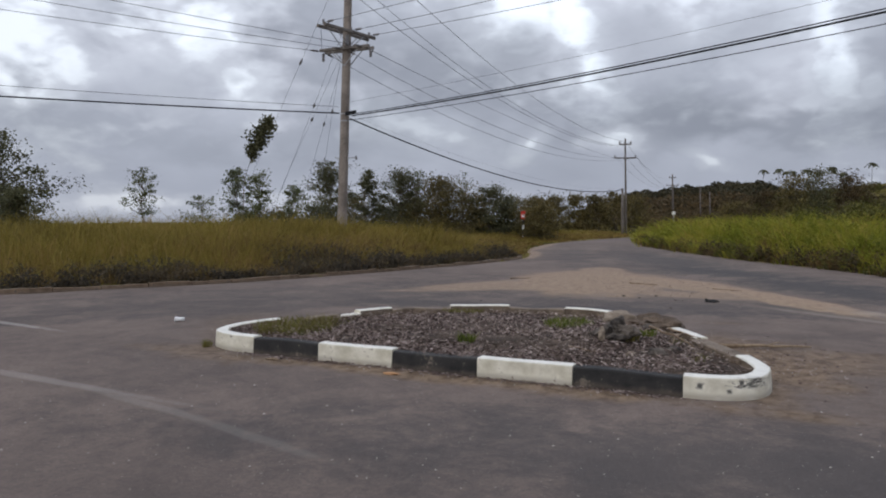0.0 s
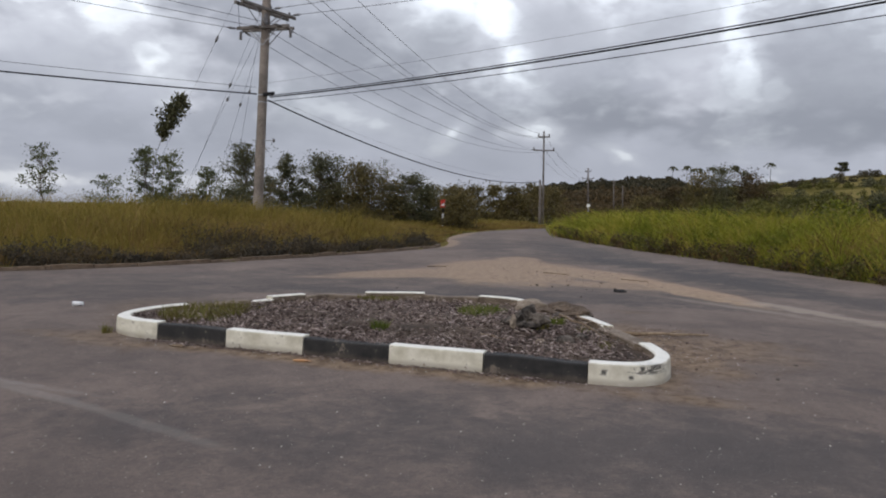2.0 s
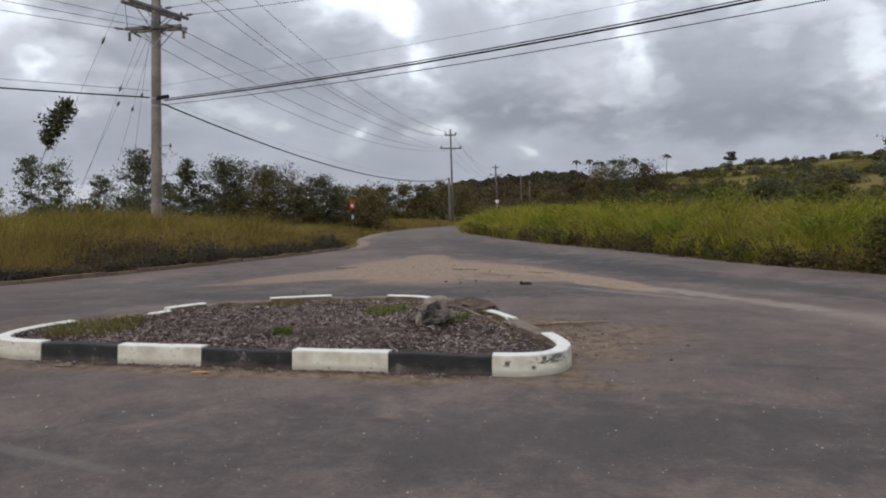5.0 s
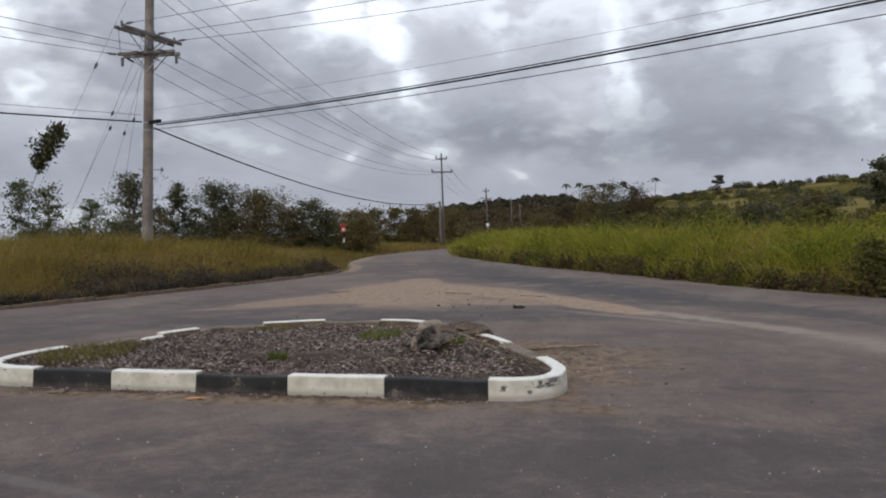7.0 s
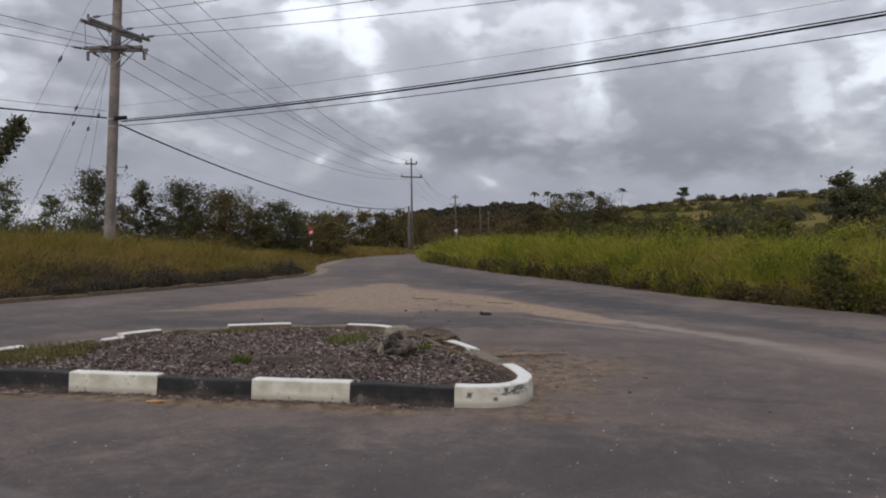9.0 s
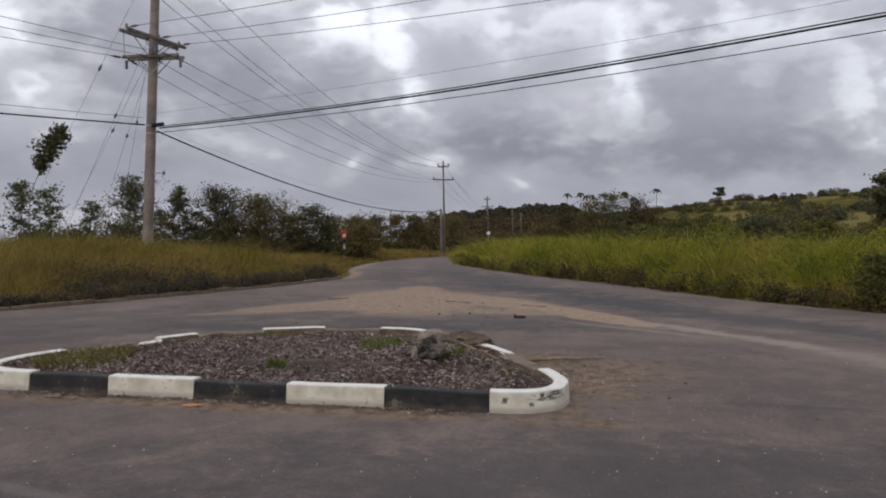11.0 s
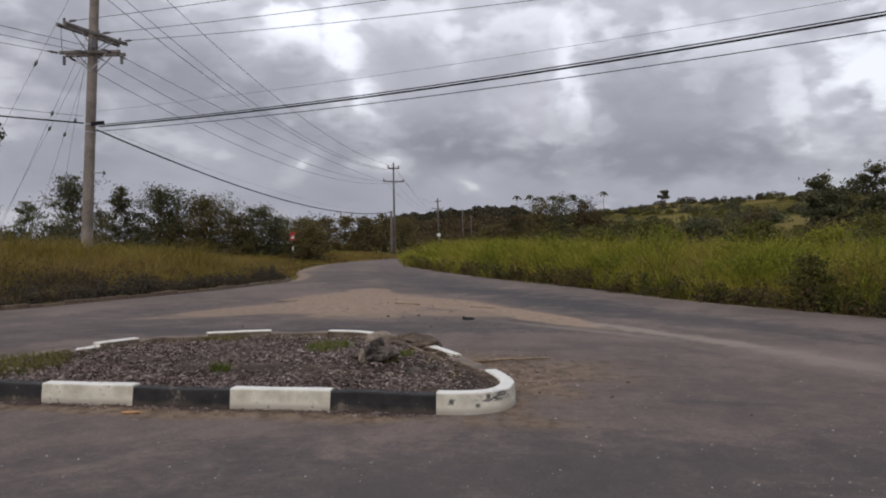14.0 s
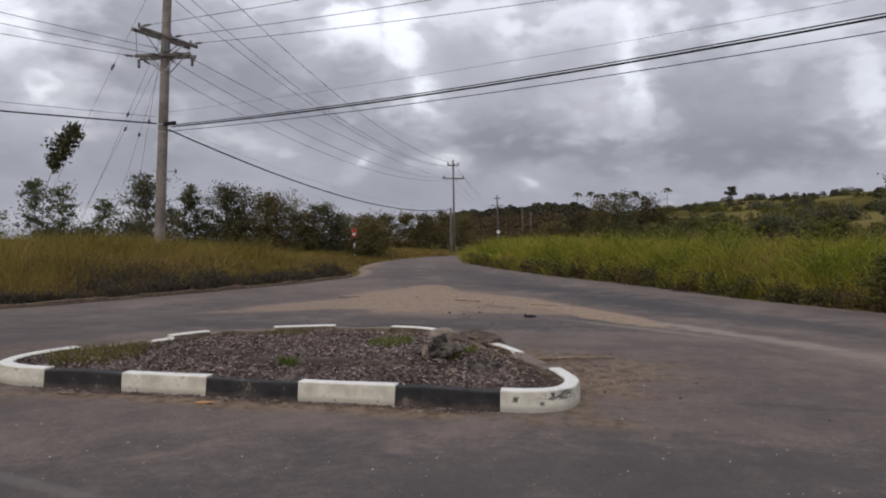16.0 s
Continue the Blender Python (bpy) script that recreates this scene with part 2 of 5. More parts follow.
def asphalt_material():
    m, t, bsdf, geo = material("asphalt", 0.86, 0.16)
    pos = geo.outputs["Position"]
    broad = noise_node(t, pos, 0.25, 4, 0.6, 0.8).outputs["Fac"]
    mid = noise_node(t, pos, 1.4, 7, 0.68, 0.5).outputs["Fac"]
    crumb = noise_node(t, pos, 6.0, 6, 0.7, 0.3).outputs["Fac"]
    fine = noise_node(t, pos, 30.0, 5, 0.75).outputs["Fac"]
    grit = noise_node(t, pos, 120.0, 3, 0.7).outputs["Fac"]

    def stains(rows, wobble, soft):
        total = None
        for cx, cy, rx, ry, turn, amount in rows:
            o = math_node(t, "MULTIPLY", oval(t, pos, cx, cy, rx, ry, turn, wobble, soft), amount)
            total = o if total is None else math_node(t, "MAXIMUM", total, o)
        return total

    ragged = math_node(t, "ADD", math_node(t, "MULTIPLY", math_node(t, "SUBTRACT", mid, 0.5), 3.0), math_node(t, "MULTIPLY", math_node(t, "SUBTRACT", crumb, 0.5), 1.8))
    f = math_node(t, "ADD", math_node(t, "MULTIPLY", broad, 0.45), math_node(t, "ADD", math_node(t, "MULTIPLY", mid, 0.35), math_node(t, "MULTIPLY", crumb, 0.2)))
    c = mix_color(t, map_range(t, f, 0.38, 0.64), (0.123, 0.097, 0.086), (0.226, 0.174, 0.147))
    # polished darker wheel paths
    dark = stains(((1.0, 4.4, 3.2, 0.75, 2, 0.62), (3.6, 4.7, 2.4, 0.7, 22, 0.3), (3.0, 6.35, 0.5, 0.1, -10, 0.5), (-5.6, 10.9, 4.5, 0.5, 48, 0.5), (3.6, 16.8, 3.4, 1.1, -66, 0.9), (1.9, 21.4, 3.4, 1.1, -60, 0.9), (0.2, 27.5, 1.6, 6.0, 14, 0.7), (-0.5, 31.0, 1.2, 8.0, 8, 0.45), (-0.6, 12.6, 3.4, 0.7, -4, 0.5),
                   (-2.2, 11.7, 5.0, 0.5, 2, 0.7), (5.3, 13.2, 3.6, 0.9, -56, 0.75), (4.2, 15.8, 3.2, 0.8, -64, 0.6), (-3.4, 30.0, 0.9, 9.0, 8, 0.4), (-7.5, 13.2, 3.5, 0.6, 50, 0.4), (-6.4, 11.9, 4.5, 1.3, 50, 0.45), (-3.6, 12.2, 3.2, 0.8, 8, 0.4)), ragged, 0.7)
    c = mix_color(t, dark, c, (0.066, 0.062, 0.063))
    c = mix_color(t, map_range(t, fine, 0.30, 0.62, 0.42, 0.0), c, (0.058, 0.053, 0.052))
    c = mix_color(t, map_range(t, grit, 0.58, 0.70, 0.0, 0.5), c, (0.29, 0.26, 0.235))
    stones = t.nodes.new("ShaderNodeTexVoronoi")
    stones.inputs["Scale"].default_value = 20.0
    t.links.new(pos, stones.inputs["Vector"])
    c = mix_color(t, map_range(t, stones.outputs["Distance"], 0.07, 0.13, 0.4, 0.0), c, (0.30, 0.27, 0.245))
    # pale sand washed over the middle of the junction and along its far side
    sand = stains(((-1.5, 17.4, 1.9, 3.6, 4, 0.9), (-1.55, 21.0, 0.7, 1.7, 5, 0.8), (0.4, 17.2, 2.8, 1.0, -57, 0.95), (2.2, 14.4, 2.7, 0.55, -68, 1.0), (1.0, 14.5, 1.7, 0.6, -10, 0.7), (-3.3, 15.7, 2.4, 0.9, 50, 0.75),
                   (-1.5, 14.9, 2.6, 0.5, 0, 0.7), (-4.3, 14.1, 1.4, 0.3, 25, 0.5), (-5.7, 30.8, 0.7, 4.2, 8, 0.7), (-6.7, 40.0, 0.5, 9.0, 2, 0.6), (7.6, 15.9, 0.3, 6.0, 28, 0.2)), math_node(t, "MULTIPLY", ragged, 0.36), 0.17)
    c = mix_color(t, sand, c, mix_color(t, map_range(t, crumb, 0.3, 0.7), (0.235, 0.166, 0.115), (0.372, 0.274, 0.194)))
    # thin pale dust drifted along the wheel tracks
    dust = stains(((3.75, 11.75, 1.2, 0.24, -58, 0.75), (4.55, 10.35, 1.2, 0.26, -62, 0.7), (5.15, 8.9, 1.3, 0.42, -68, 0.5), (2.9, 11.7, 1.6, 0.14, -45, 0.45), (5.9, 7.3, 2.0, 0.5, -62, 0.3), (3.5, 10.9, 1.0, 0.1, -55, 0.3)), math_node(t, "MULTIPLY", ragged, 1.5), 0.6)
    c = mix_color(t, dust, c, (0.33, 0.275, 0.225))
    # brown soil spilled from the island
    soil = stains(((1.2, 7.8, 0.5, 1.3, 10, 0.95), (1.7, 8.1, 0.75, 0.75, 0, 0.75), (2.1, 7.7, 0.5, 0.4, 0, 0.5), (0.98, 6.5, 0.3, 0.6, 0, 0.8), (-1.85, 6.10, 2.9, 0.19, -7.5, 1.0), (-4.7, 6.5, 0.6, 0.3, -25, 0.6),
                   (-1.9, 10.62, 2.2, 0.22, 0, 0.6), (-5.3, 8.2, 0.5, 1.2, 25, 0.35)), ragged, 0.6)
    c = mix_color(t, soil, c, mix_color(t, map_range(t, crumb, 0.35, 0.65), (0.120, 0.082, 0.054), (0.265, 0.190, 0.130)))
    # worn lane paint
    patchy = math_node(t, "ADD", math_node(t, "MULTIPLY", math_node(t, "SUBTRACT", fine, 0.5), 1.6), math_node(t, "MULTIPLY", math_node(t, "SUBTRACT", crumb, 0.5), 1.6))
    paint = stains(((-5.6, 4.98, 2.0, 0.07, -11, 0.22), (-3.7, 4.47, 0.95, 0.06, -19, 0.13), (-2.5, 4.02, 0.7, 0.06, -22, 0.1), (-8.9, 7.58, 1.3, 0.07, -14, 0.4)), patchy, 0.4)
    c = mix_color(t, paint, c, (0.50, 0.47, 0.43))
    t.links.new(c, bsdf.inputs["Base Color"])
    h = math_node(t, "ADD", fine, math_node(t, "MULTIPLY", grit, 0.7))
    bump(t, bsdf, h, 0.7, 0.008)
    return m


def painted_kerb(name, paint_dark, paint_light, bare, wear, foot=0.4, scuffed=False, top=None):
    """Brushed kerb paint, chipped to concrete and soiled along the foot."""
    m, t, bsdf, geo = material(name, 0.7, 0.3)
    pos = geo.outputs["Position"]
    mid = noise_node(t, pos, 5.0, 6, 0.6).outputs["Fac"]
    fine = noise_node(t, pos, 28.0, 5, 0.7).outputs["Fac"]
    c = mix_color(t, map_range(t, mid, 0.3, 0.7), paint_dark, paint_light)
    chips = map_range(t, math_node(t, "ADD", math_node(t, "MULTIPLY", mid, 0.5), math_node(t, "MULTIPLY", fine, 0.5)), wear, wear + 0.05)
    c = mix_color(t, chips, c, bare)
    xyz = t.nodes.new("ShaderNodeSeparateXYZ")
    t.links.new(pos, xyz.inputs[0])
    # upward faces are mixed towards the top colour when one is given
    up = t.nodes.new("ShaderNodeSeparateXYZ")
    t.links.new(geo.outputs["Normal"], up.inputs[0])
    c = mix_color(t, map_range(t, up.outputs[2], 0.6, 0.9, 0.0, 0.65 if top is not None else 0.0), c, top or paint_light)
    splash = map_range(t, math_node(t, "SUBTRACT", xyz.outputs[2], math_node(t, "MULTIPLY", mid, 0.11)), -0.035, 0.012, foot, 0.0)
    c = mix_color(t, splash, c, (0.15, 0.115, 0.088))
    if scuffed:
        worn = math_node(t, "MULTIPLY", math_node(t, "SUBTRACT", fine, 0.5), 4.5)
        drag = t.nodes.new("ShaderNodeMapping")
        drag.inputs["Scale"].default_value = (1.0, 1.0, 4.5)
        drag.inputs["Rotation"].default_value = (0.25, 0.35, 0)
        t.links.new(pos, drag.inputs["Vector"])
        smear = noise_node(t, drag.outputs[0], 16.0, 6, 0.75, 0.6).outputs["Fac"]
        def rub_mark(cx, cy, rx, ry, wobble, soft, low, high):
            """Tyre rub at one spot of the face, between two heights."""
            m_ = oval(t, pos, cx, cy, rx, ry, 0, wobble, soft)
            m_ = math_node(t, "MULTIPLY", m_, map_range(t, xyz.outputs[2], low - 0.015, low + 0.015))
            return math_node(t, "MULTIPLY", m_, map_range(t, xyz.outputs[2], high + 0.012, high - 0.012))
        streak = math_node(t, "MULTIPLY_ADD", math_node(t, "SUBTRACT", smear, 0.5), 7.0, 0.55)
        rub = rub_mark(0.87, 6.08, 0.16, 0.2, streak, 0.3, 0.10, 0.176)
        for spot in ((0.465, 5.96, 0.022, 0.1, 0.085, 0.13), (0.69, 5.97, 0.016, 0.1, 0.06, 0.09), (0.78, 6.0, 0.018, 0.08, 0.12, 0.165)):
            rub = math_node(t, "MAXIMUM", rub, rub_mark(*spot[:4], worn, 0.4, *spot[4:]))
        c = mix_color(t, math_node(t, "MULTIPLY", rub, 0.9), c, (0.035, 0.035, 0.037))
    t.links.new(c, bsdf.inputs["Base Color"])
    bump(t, bsdf, fine, 0.5, 0.006)
    return m


def meadow(name):
    """Rough pasture: green and straw patches tens of metres wide, tufty at close range."""
    m, t, bsdf, geo = material(name, 1.0, 0.0)
    pos = geo.outputs["Position"]
    field = noise_node(t, pos, 0.022, 4, 0.6, 0.8).outputs["Fac"]
    patch = noise_node(t, pos, 0.16, 5, 0.65).outputs["Fac"]
    fine = noise_node(t, pos, 3.0, 5, 0.7).outputs["Fac"]
    c = mix_color(t, map_range(t, patch, 0.35, 0.62), (0.058, 0.053, 0.017), (0.125, 0.104, 0.032))
    c = mix_color(t, map_range(t, field, 0.47, 0.58, 0.0, 0.85), c, (0.200, 0.160, 0.062))
    c = mix_color(t, map_range(t, fine, 0.45, 0.75, 0.0, 0.6), c, (0.045, 0.040, 0.014))
    t.links.new(c, bsdf.inputs["Base Color"])
    bump(t, bsdf, fine, 0.8, 0.08)
    return m


ASPHALT = asphalt_material()
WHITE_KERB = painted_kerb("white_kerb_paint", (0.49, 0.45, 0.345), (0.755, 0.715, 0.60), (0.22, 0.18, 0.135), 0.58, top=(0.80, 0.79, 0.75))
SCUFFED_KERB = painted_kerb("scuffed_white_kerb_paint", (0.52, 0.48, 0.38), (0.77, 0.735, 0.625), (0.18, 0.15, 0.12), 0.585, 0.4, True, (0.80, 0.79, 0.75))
BLACK_KERB = painted_kerb("black_kerb_paint", (0.012, 0.0115, 0.012), (0.034, 0.032, 0.030), (0.15, 0.125, 0.10), 0.572, 0.35)
BARE_KERB = painted_kerb("soiled_kerb_concrete", (0.11, 0.082, 0.058), (0.24, 0.185, 0.135), (0.06, 0.052, 0.045), 0.56)
VERGE_KERB = painted_kerb("old_kerb_concrete", (0.085, 0.056, 0.034), (0.185, 0.125, 0.078), (0.06, 0.05, 0.04), 0.55)
BED = rough_stuff("mulch_soil", (0.040, 0.028, 0.021), (0.120, 0.086, 0.062), 2.5, 30, 0.95, 0.03, 0.9)
HEAP = rough_stuff("dry_brown_soil", (0.065, 0.046, 0.032), (0.17, 0.125, 0.09), 4.0, 34, 0.95, 0.03, 0.9)
SOIL = meadow("rough_meadow")
STONE = rough_stuff("field_stone", (0.17, 0.133, 0.10), (0.33, 0.27, 0.205), 3.0, 22, 0.9, 0.02, 0.8)
DARKSTONE = rough_stuff("broken_concrete", (0.026, 0.022, 0.019), (0.155, 0.130, 0.108), 7.0, 30, 0.9, 0.02, 0.9)
POLE_WOOD = rough_stuff("weathered_pole_wood", (0.17, 0.142, 0.122), (0.31, 0.265, 0.228), 1.2, 14, 0.85, 0.01, 0.6)
FAR_POLE = rough_stuff("dark_pole_wood", (0.10, 0.085, 0.075), (0.19, 0.165, 0.15), 0.8, 9, 0.85, 0.01, 0.5)
ARM_WOOD = rough_stuff("crossarm_wood", (0.13, 0.115, 0.105), (0.25, 0.225, 0.205), 2.0, 24, 0.85, 0.006, 0.6)
STEEL = rough_stuff("galvanised_steel", (0.25, 0.25, 0.26), (0.40, 0.40, 0.41), 5, 40, 0.5, 0.002, 0.3)
PORCELAIN = rough_stuff("grey_porcelain", (0.12, 0.11, 0.11), (0.22, 0.21, 0.21), 5, 30, 0.35, 0.002, 0.2, 0.5)
CABLE = rough_stuff("black_cable", (0.016, 0.016, 0.018), (0.034, 0.034, 0.036), 2, 20, 0.8, 0.002, 0.2, 0.1)
CONDUCTOR = rough_stuff("aged_conductor", (0.10, 0.10, 0.105), (0.17, 0.17, 0.175), 2, 20, 0.55, 0.002, 0.2)
BARK = rough_stuff("bark", (0.075, 0.06, 0.045), (0.17, 0.14, 0.11), 2.5, 18, 0.9, 0.02, 0.8)
STICK = rough_stuff("dry_stick", (0.16, 0.11, 0.07), (0.32, 0.24, 0.16), 4, 25, 0.85, 0.01, 0.5)
RUBBER = rough_stuff("black_rubber", (0.012, 0.012, 0.013), (0.03, 0.03, 0.03), 6, 40, 0.8, 0.004, 0.5)
LITTER = rough_stuff("white_litter", (0.62, 0.62, 0.62), (0.82, 0.82, 0.82), 6, 40, 0.6, 0.003, 0.4)
ORANGE = rough_stuff("orange_scrap", (0.40, 0.20, 0.09), (0.52, 0.29, 0.14), 8, 40, 0.7, 0.003, 0.4)
RED = rough_stuff("red_sign_paint", (0.50, 0.035, 0.025), (0.62, 0.06, 0.04), 4, 30, 0.5, 0.002, 0.2)
WHITE = rough_stuff("white_paint", (0.66, 0.66, 0.64), (0.80, 0.80, 0.78), 4, 30, 0.55, 0.002, 0.2)
BLACK = rough_stuff("black_paint", (0.02, 0.02, 0.02), (0.04, 0.04, 0.04), 4, 30, 0.6, 0.002, 0.2)

OLIVE_GRASS = foliage("olive_grass", [(0.115, 0.086, 0.022), (0.205, 0.158, 0.034), (0.285, 0.228, 0.052), (0.31, 0.205, 0.075)], 0.3, 0.38, spread=0.5)
DRY_GRASS = foliage("browned_grass", [(0.10, 0.066, 0.026), (0.20, 0.130, 0.044), (0.29, 0.19, 0.070)], 0.4, 0.3)
GREEN_GRASS = foliage("green_guinea_grass", [(0.092, 0.106, 0.014), (0.195, 0.215, 0.022), (0.325, 0.310, 0.040), (0.40, 0.295, 0.070)], 0.45, 0.38, spread=0.45)
BROAD_GREEN = foliage("broad_green_leaves", [(0.078, 0.092, 0.014), (0.175, 0.190, 0.025), (0.315, 0.292, 0.046)], 0.5, 0.36, spread=0.5)
WEEDS = foliage("dark_weeds", [(0.040, 0.035, 0.028), (0.068, 0.057, 0.041), (0.125, 0.092, 0.055)], 0.6, 0.25)
LEAF_DARK = foliage("dark_tree_leaves", [(0.056, 0.058, 0.034), (0.098, 0.099, 0.052), (0.160, 0.150, 0.078)], 0.5, 0.34)
LEAF_MID = foliage("sapling_leaves", [(0.062, 0.074, 0.034), (0.115, 0.130, 0.060), (0.18, 0.18, 0.085)], 0.6, 0.4)
LEAF_BROWN = foliage("browning_leaves", [(0.068, 0.059, 0.028), (0.125, 0.102, 0.040), (0.20, 0.150, 0.058)], 0.5, 0.3)
LEAF_SCRUB = foliage("scrub_leaves", [(0.056, 0.059, 0.018), (0.105, 0.103, 0.027), (0.182, 0.160, 0.045)], 0.12, 0.30)
LEAF_RUST = foliage("rusty_leaves", [(0.052, 0.041, 0.023), (0.092, 0.068, 0.035), (0.140, 0.093, 0.044)], 0.5, 0.3)
LEAF_FAR = foliage("far_woodland_leaves", [(0.042, 0.040, 0.025), (0.070, 0.063, 0.037), (0.104, 0.086, 0.047)], 0.06, 0.3)
CHIPS = foliage("dry_leaf_litter", [(0.045, 0.031, 0.027), (0.115, 0.082, 0.072), (0.205, 0.155, 0.138), (0.42, 0.345, 0.31)], 1.2, 0.05, 0.8, 0.8)
PALE_CHIPS = foliage("pale_bark_slivers", [(0.16, 0.115, 0.095), (0.32, 0.25, 0.215), (0.52, 0.44, 0.39)], 1.2, 0.05, 0.8, 0.9)
TUFT = foliage("tuft_grass", [(0.055, 0.075, 0.015), (0.11, 0.14, 0.025), (0.19, 0.19, 0.05)], 2.0, 0.3)
STRAW = foliage("straw_grass", [(0.10, 0.08, 0.025), (0.17, 0.14, 0.045), (0.15, 0.16, 0.04)], 2.0, 0.3)


# ---------------------------------------------------------------- mesh helpers
def mesh_of(verts, faces, name="mesh", smooth=False):
    me = bpy.data.meshes.new(name)
    me.from_pydata([tuple(v) for v in verts], [], faces)
    if smooth:
        me.polygons.foreach_set("use_smooth", [True] * len(me.polygons))
    me.update()
    return me


def quad_mesh(quads, name="mesh"):
    """Fast mesh out of an array of loose quads, shape (n, 4, 3)."""
    n = len(quads)
    me = bpy.data.meshes.new(name)
    me.vertices.add(4 * n)
    me.vertices.foreach_set("co", np.ascontiguousarray(quads, dtype=np.float32).ravel())
    me.loops.add(4 * n)
    me.loops.foreach_set("vertex_index", np.arange(4 * n, dtype=np.int32))
    me.polygons.add(n)
    me.polygons.foreach_set("loop_start", np.arange(0, 4 * n, 4, dtype=np.int32))
    me.update(calc_edges=True)
    return me


def blade_mesh(root, tip, bend, width, name="mesh"):
    """Grass blades of a quad and a pointed tip: arrays of roots, tips, mid-point offsets and half-width vectors."""
    n = len(root)
    mid = (root + tip) * 0.5 + bend
    v = np.stack([root - width, root + width, mid - width * 0.8, mid + width * 0.8, tip], axis=1)
    me = bpy.data.meshes.new(name)
    me.vertices.add(5 * n)
    me.vertices.foreach_set("co", np.ascontiguousarray(v, dtype=np.float32).ravel())
    idx = (np.arange(n)[:, None] * 5 + np.array([0, 1, 3, 2, 2, 3, 4])[None, :]).astype(np.int32)
    me.loops.add(7 * n)
    me.loops.foreach_set("vertex_index", idx.ravel())
    me.polygons.add(2 * n)
    me.polygons.foreach_set("loop_start", (np.arange(n)[:, None] * 7 + np.array([0, 4])[None, :]).astype(np.int32).ravel())
    me.update(calc_edges=True)
    return me


def thing(name, mesh, mat, label="", category="", group="", kind=""):
    ob = new(name, mesh)
    if mesh is not None and mat is not None:
        mesh.materials.append(mat)
    return tagged(ob, label, category, group, kind)


def part(name, mesh, mat, parent, label=""):
    ob = new(name, mesh)
    if not mesh.materials:
        mesh.materials.append(mat)
    ob.parent = parent
    return tagged(ob, label)


def tube(points, radii, sides=8, cap=True):
    """Round tube along points; radii may be one number or one for each point."""
    pts = [Vector(p) for p in points]
    if isinstance(radii, (int, float)):
        radii = [radii] * len(pts)
    verts, faces = [], []
    for i, p in enumerate(pts):
        d = (pts[min(i + 1, len(pts) - 1)] - pts[max(i - 1, 0)]).normalized()
        ref = Vector((0, 0, 1)) if abs(d.z) < 0.9 else Vector((1, 0, 0))
        u = d.cross(ref).normalized()
        v = d.cross(u)
        for k in range(sides):
            a = 2 * math.pi * k / sides
            verts.append(p + (u * math.cos(a) + v * math.sin(a)) * radii[i])
    for i in range(len(pts) - 1):
        for k in range(sides):
            a, b = i * sides + k, i * sides + (k + 1) % sides
            faces.append((a, b, b + sides, a + sides))
    if cap:
        faces.append(tuple(range(sides - 1, -1, -1)))
        faces.append(tuple(range(len(verts) - sides, len(verts))))
    return verts, faces


def joined(pieces):
    verts, faces = [], []
    for v, f in pieces:
        o = len(verts)
        verts += list(v)
        faces += [tuple(i + o for i in face) for face in f]
    return verts, faces


def bar(a, b, w, h, chamfer=0.15):
    """Squared timber or steel bar from a to b with chamfered corners."""
    a, b = Vector(a), Vector(b)
    d = (b - a).normalized()
    u = d.cross(Vector((0, 0, 1)))
    u = u.normalized() if u.length > 1e-4 else Vector((1, 0, 0))
    v = u.cross(d)
    c = min(w, h) * chamfer
    prof = [(-w / 2 + c, -h / 2), (w / 2 - c, -h / 2), (w / 2, -h / 2 + c), (w / 2, h / 2 - c), (w / 2 - c, h / 2), (-w / 2 + c, h / 2), (-w / 2, h / 2 - c), (-w / 2, -h / 2 + c)]
    verts = [p + u * x + v * y for p in (a, b) for x, y in prof]
    faces = [(k, (k + 1) % 8, 8 + (k + 1) % 8, 8 + k) for k in range(8)] + [tuple(range(7, -1, -1)), tuple(range(8, 16))]
    return verts, faces


def lumps(center, size, seed, cuts=2, rough=0.25):
    """Irregular stone."""
    bm = bmesh.new()
    bmesh.ops.create_icosphere(bm, subdivisions=cuts + 1, radius=1.0)
    off = Vector((seed * 7.3, seed * 1.7, seed * 3.1))
    for v in bm.verts:
        n = noise.noise(v.co * 1.4 + off) + 0.5 * noise.noise(v.co * 3.5 + off)
        v.co *= 1 + rough * n
        v.co.z = max(v.co.z, -0.55)
        v.co = Vector((v.co.x * size[0], v.co.y * size[1], v.co.z * size[2])) + Vector(center)
    me = bpy.data.meshes.new("stone")
    bm.to_mesh(me)
    bm.free()
    return me


def smooth_line(points, per=8, closed=False):
    """Catmull-Rom line through points of the plan."""
    p = np.array(points, float)
    n = len(p)
    out = []
    last = n if closed else n - 1
    for i in range(last):
        a, b, c, d = (p[(i - 1) % n] if closed or i else 2 * p[0] - p[1], p[i], p[(i + 1) % n],
                      p[(i + 2) % n] if closed or i + 2 < n else 2 * p[-1] - p[-2])
        for k in range(per):
            s = k / per
            out.append(0.5 * (2 * b + (c - a) * s + (2 * a - 5 * b + 4 * c - d) * s * s + (3 * b - a - 3 * c + d) * s ** 3))
    if not closed:
        out.append(p[-1])
    return np.array(out)


def inside(poly, x, y):
    """Which of the points lie inside a polygon of the plan."""
    res = np.zeros(x.shape, bool)
    for i in range(len(poly)):
        (x0, y0), (x1, y1) = poly[i - 1], poly[i]
        cross = ((y0 > y) != (y1 > y)) & (x < (x1 - x0) * (y - y0) / (y1 - y0 + 1e-12) + x0)
        res ^= cross
    return res


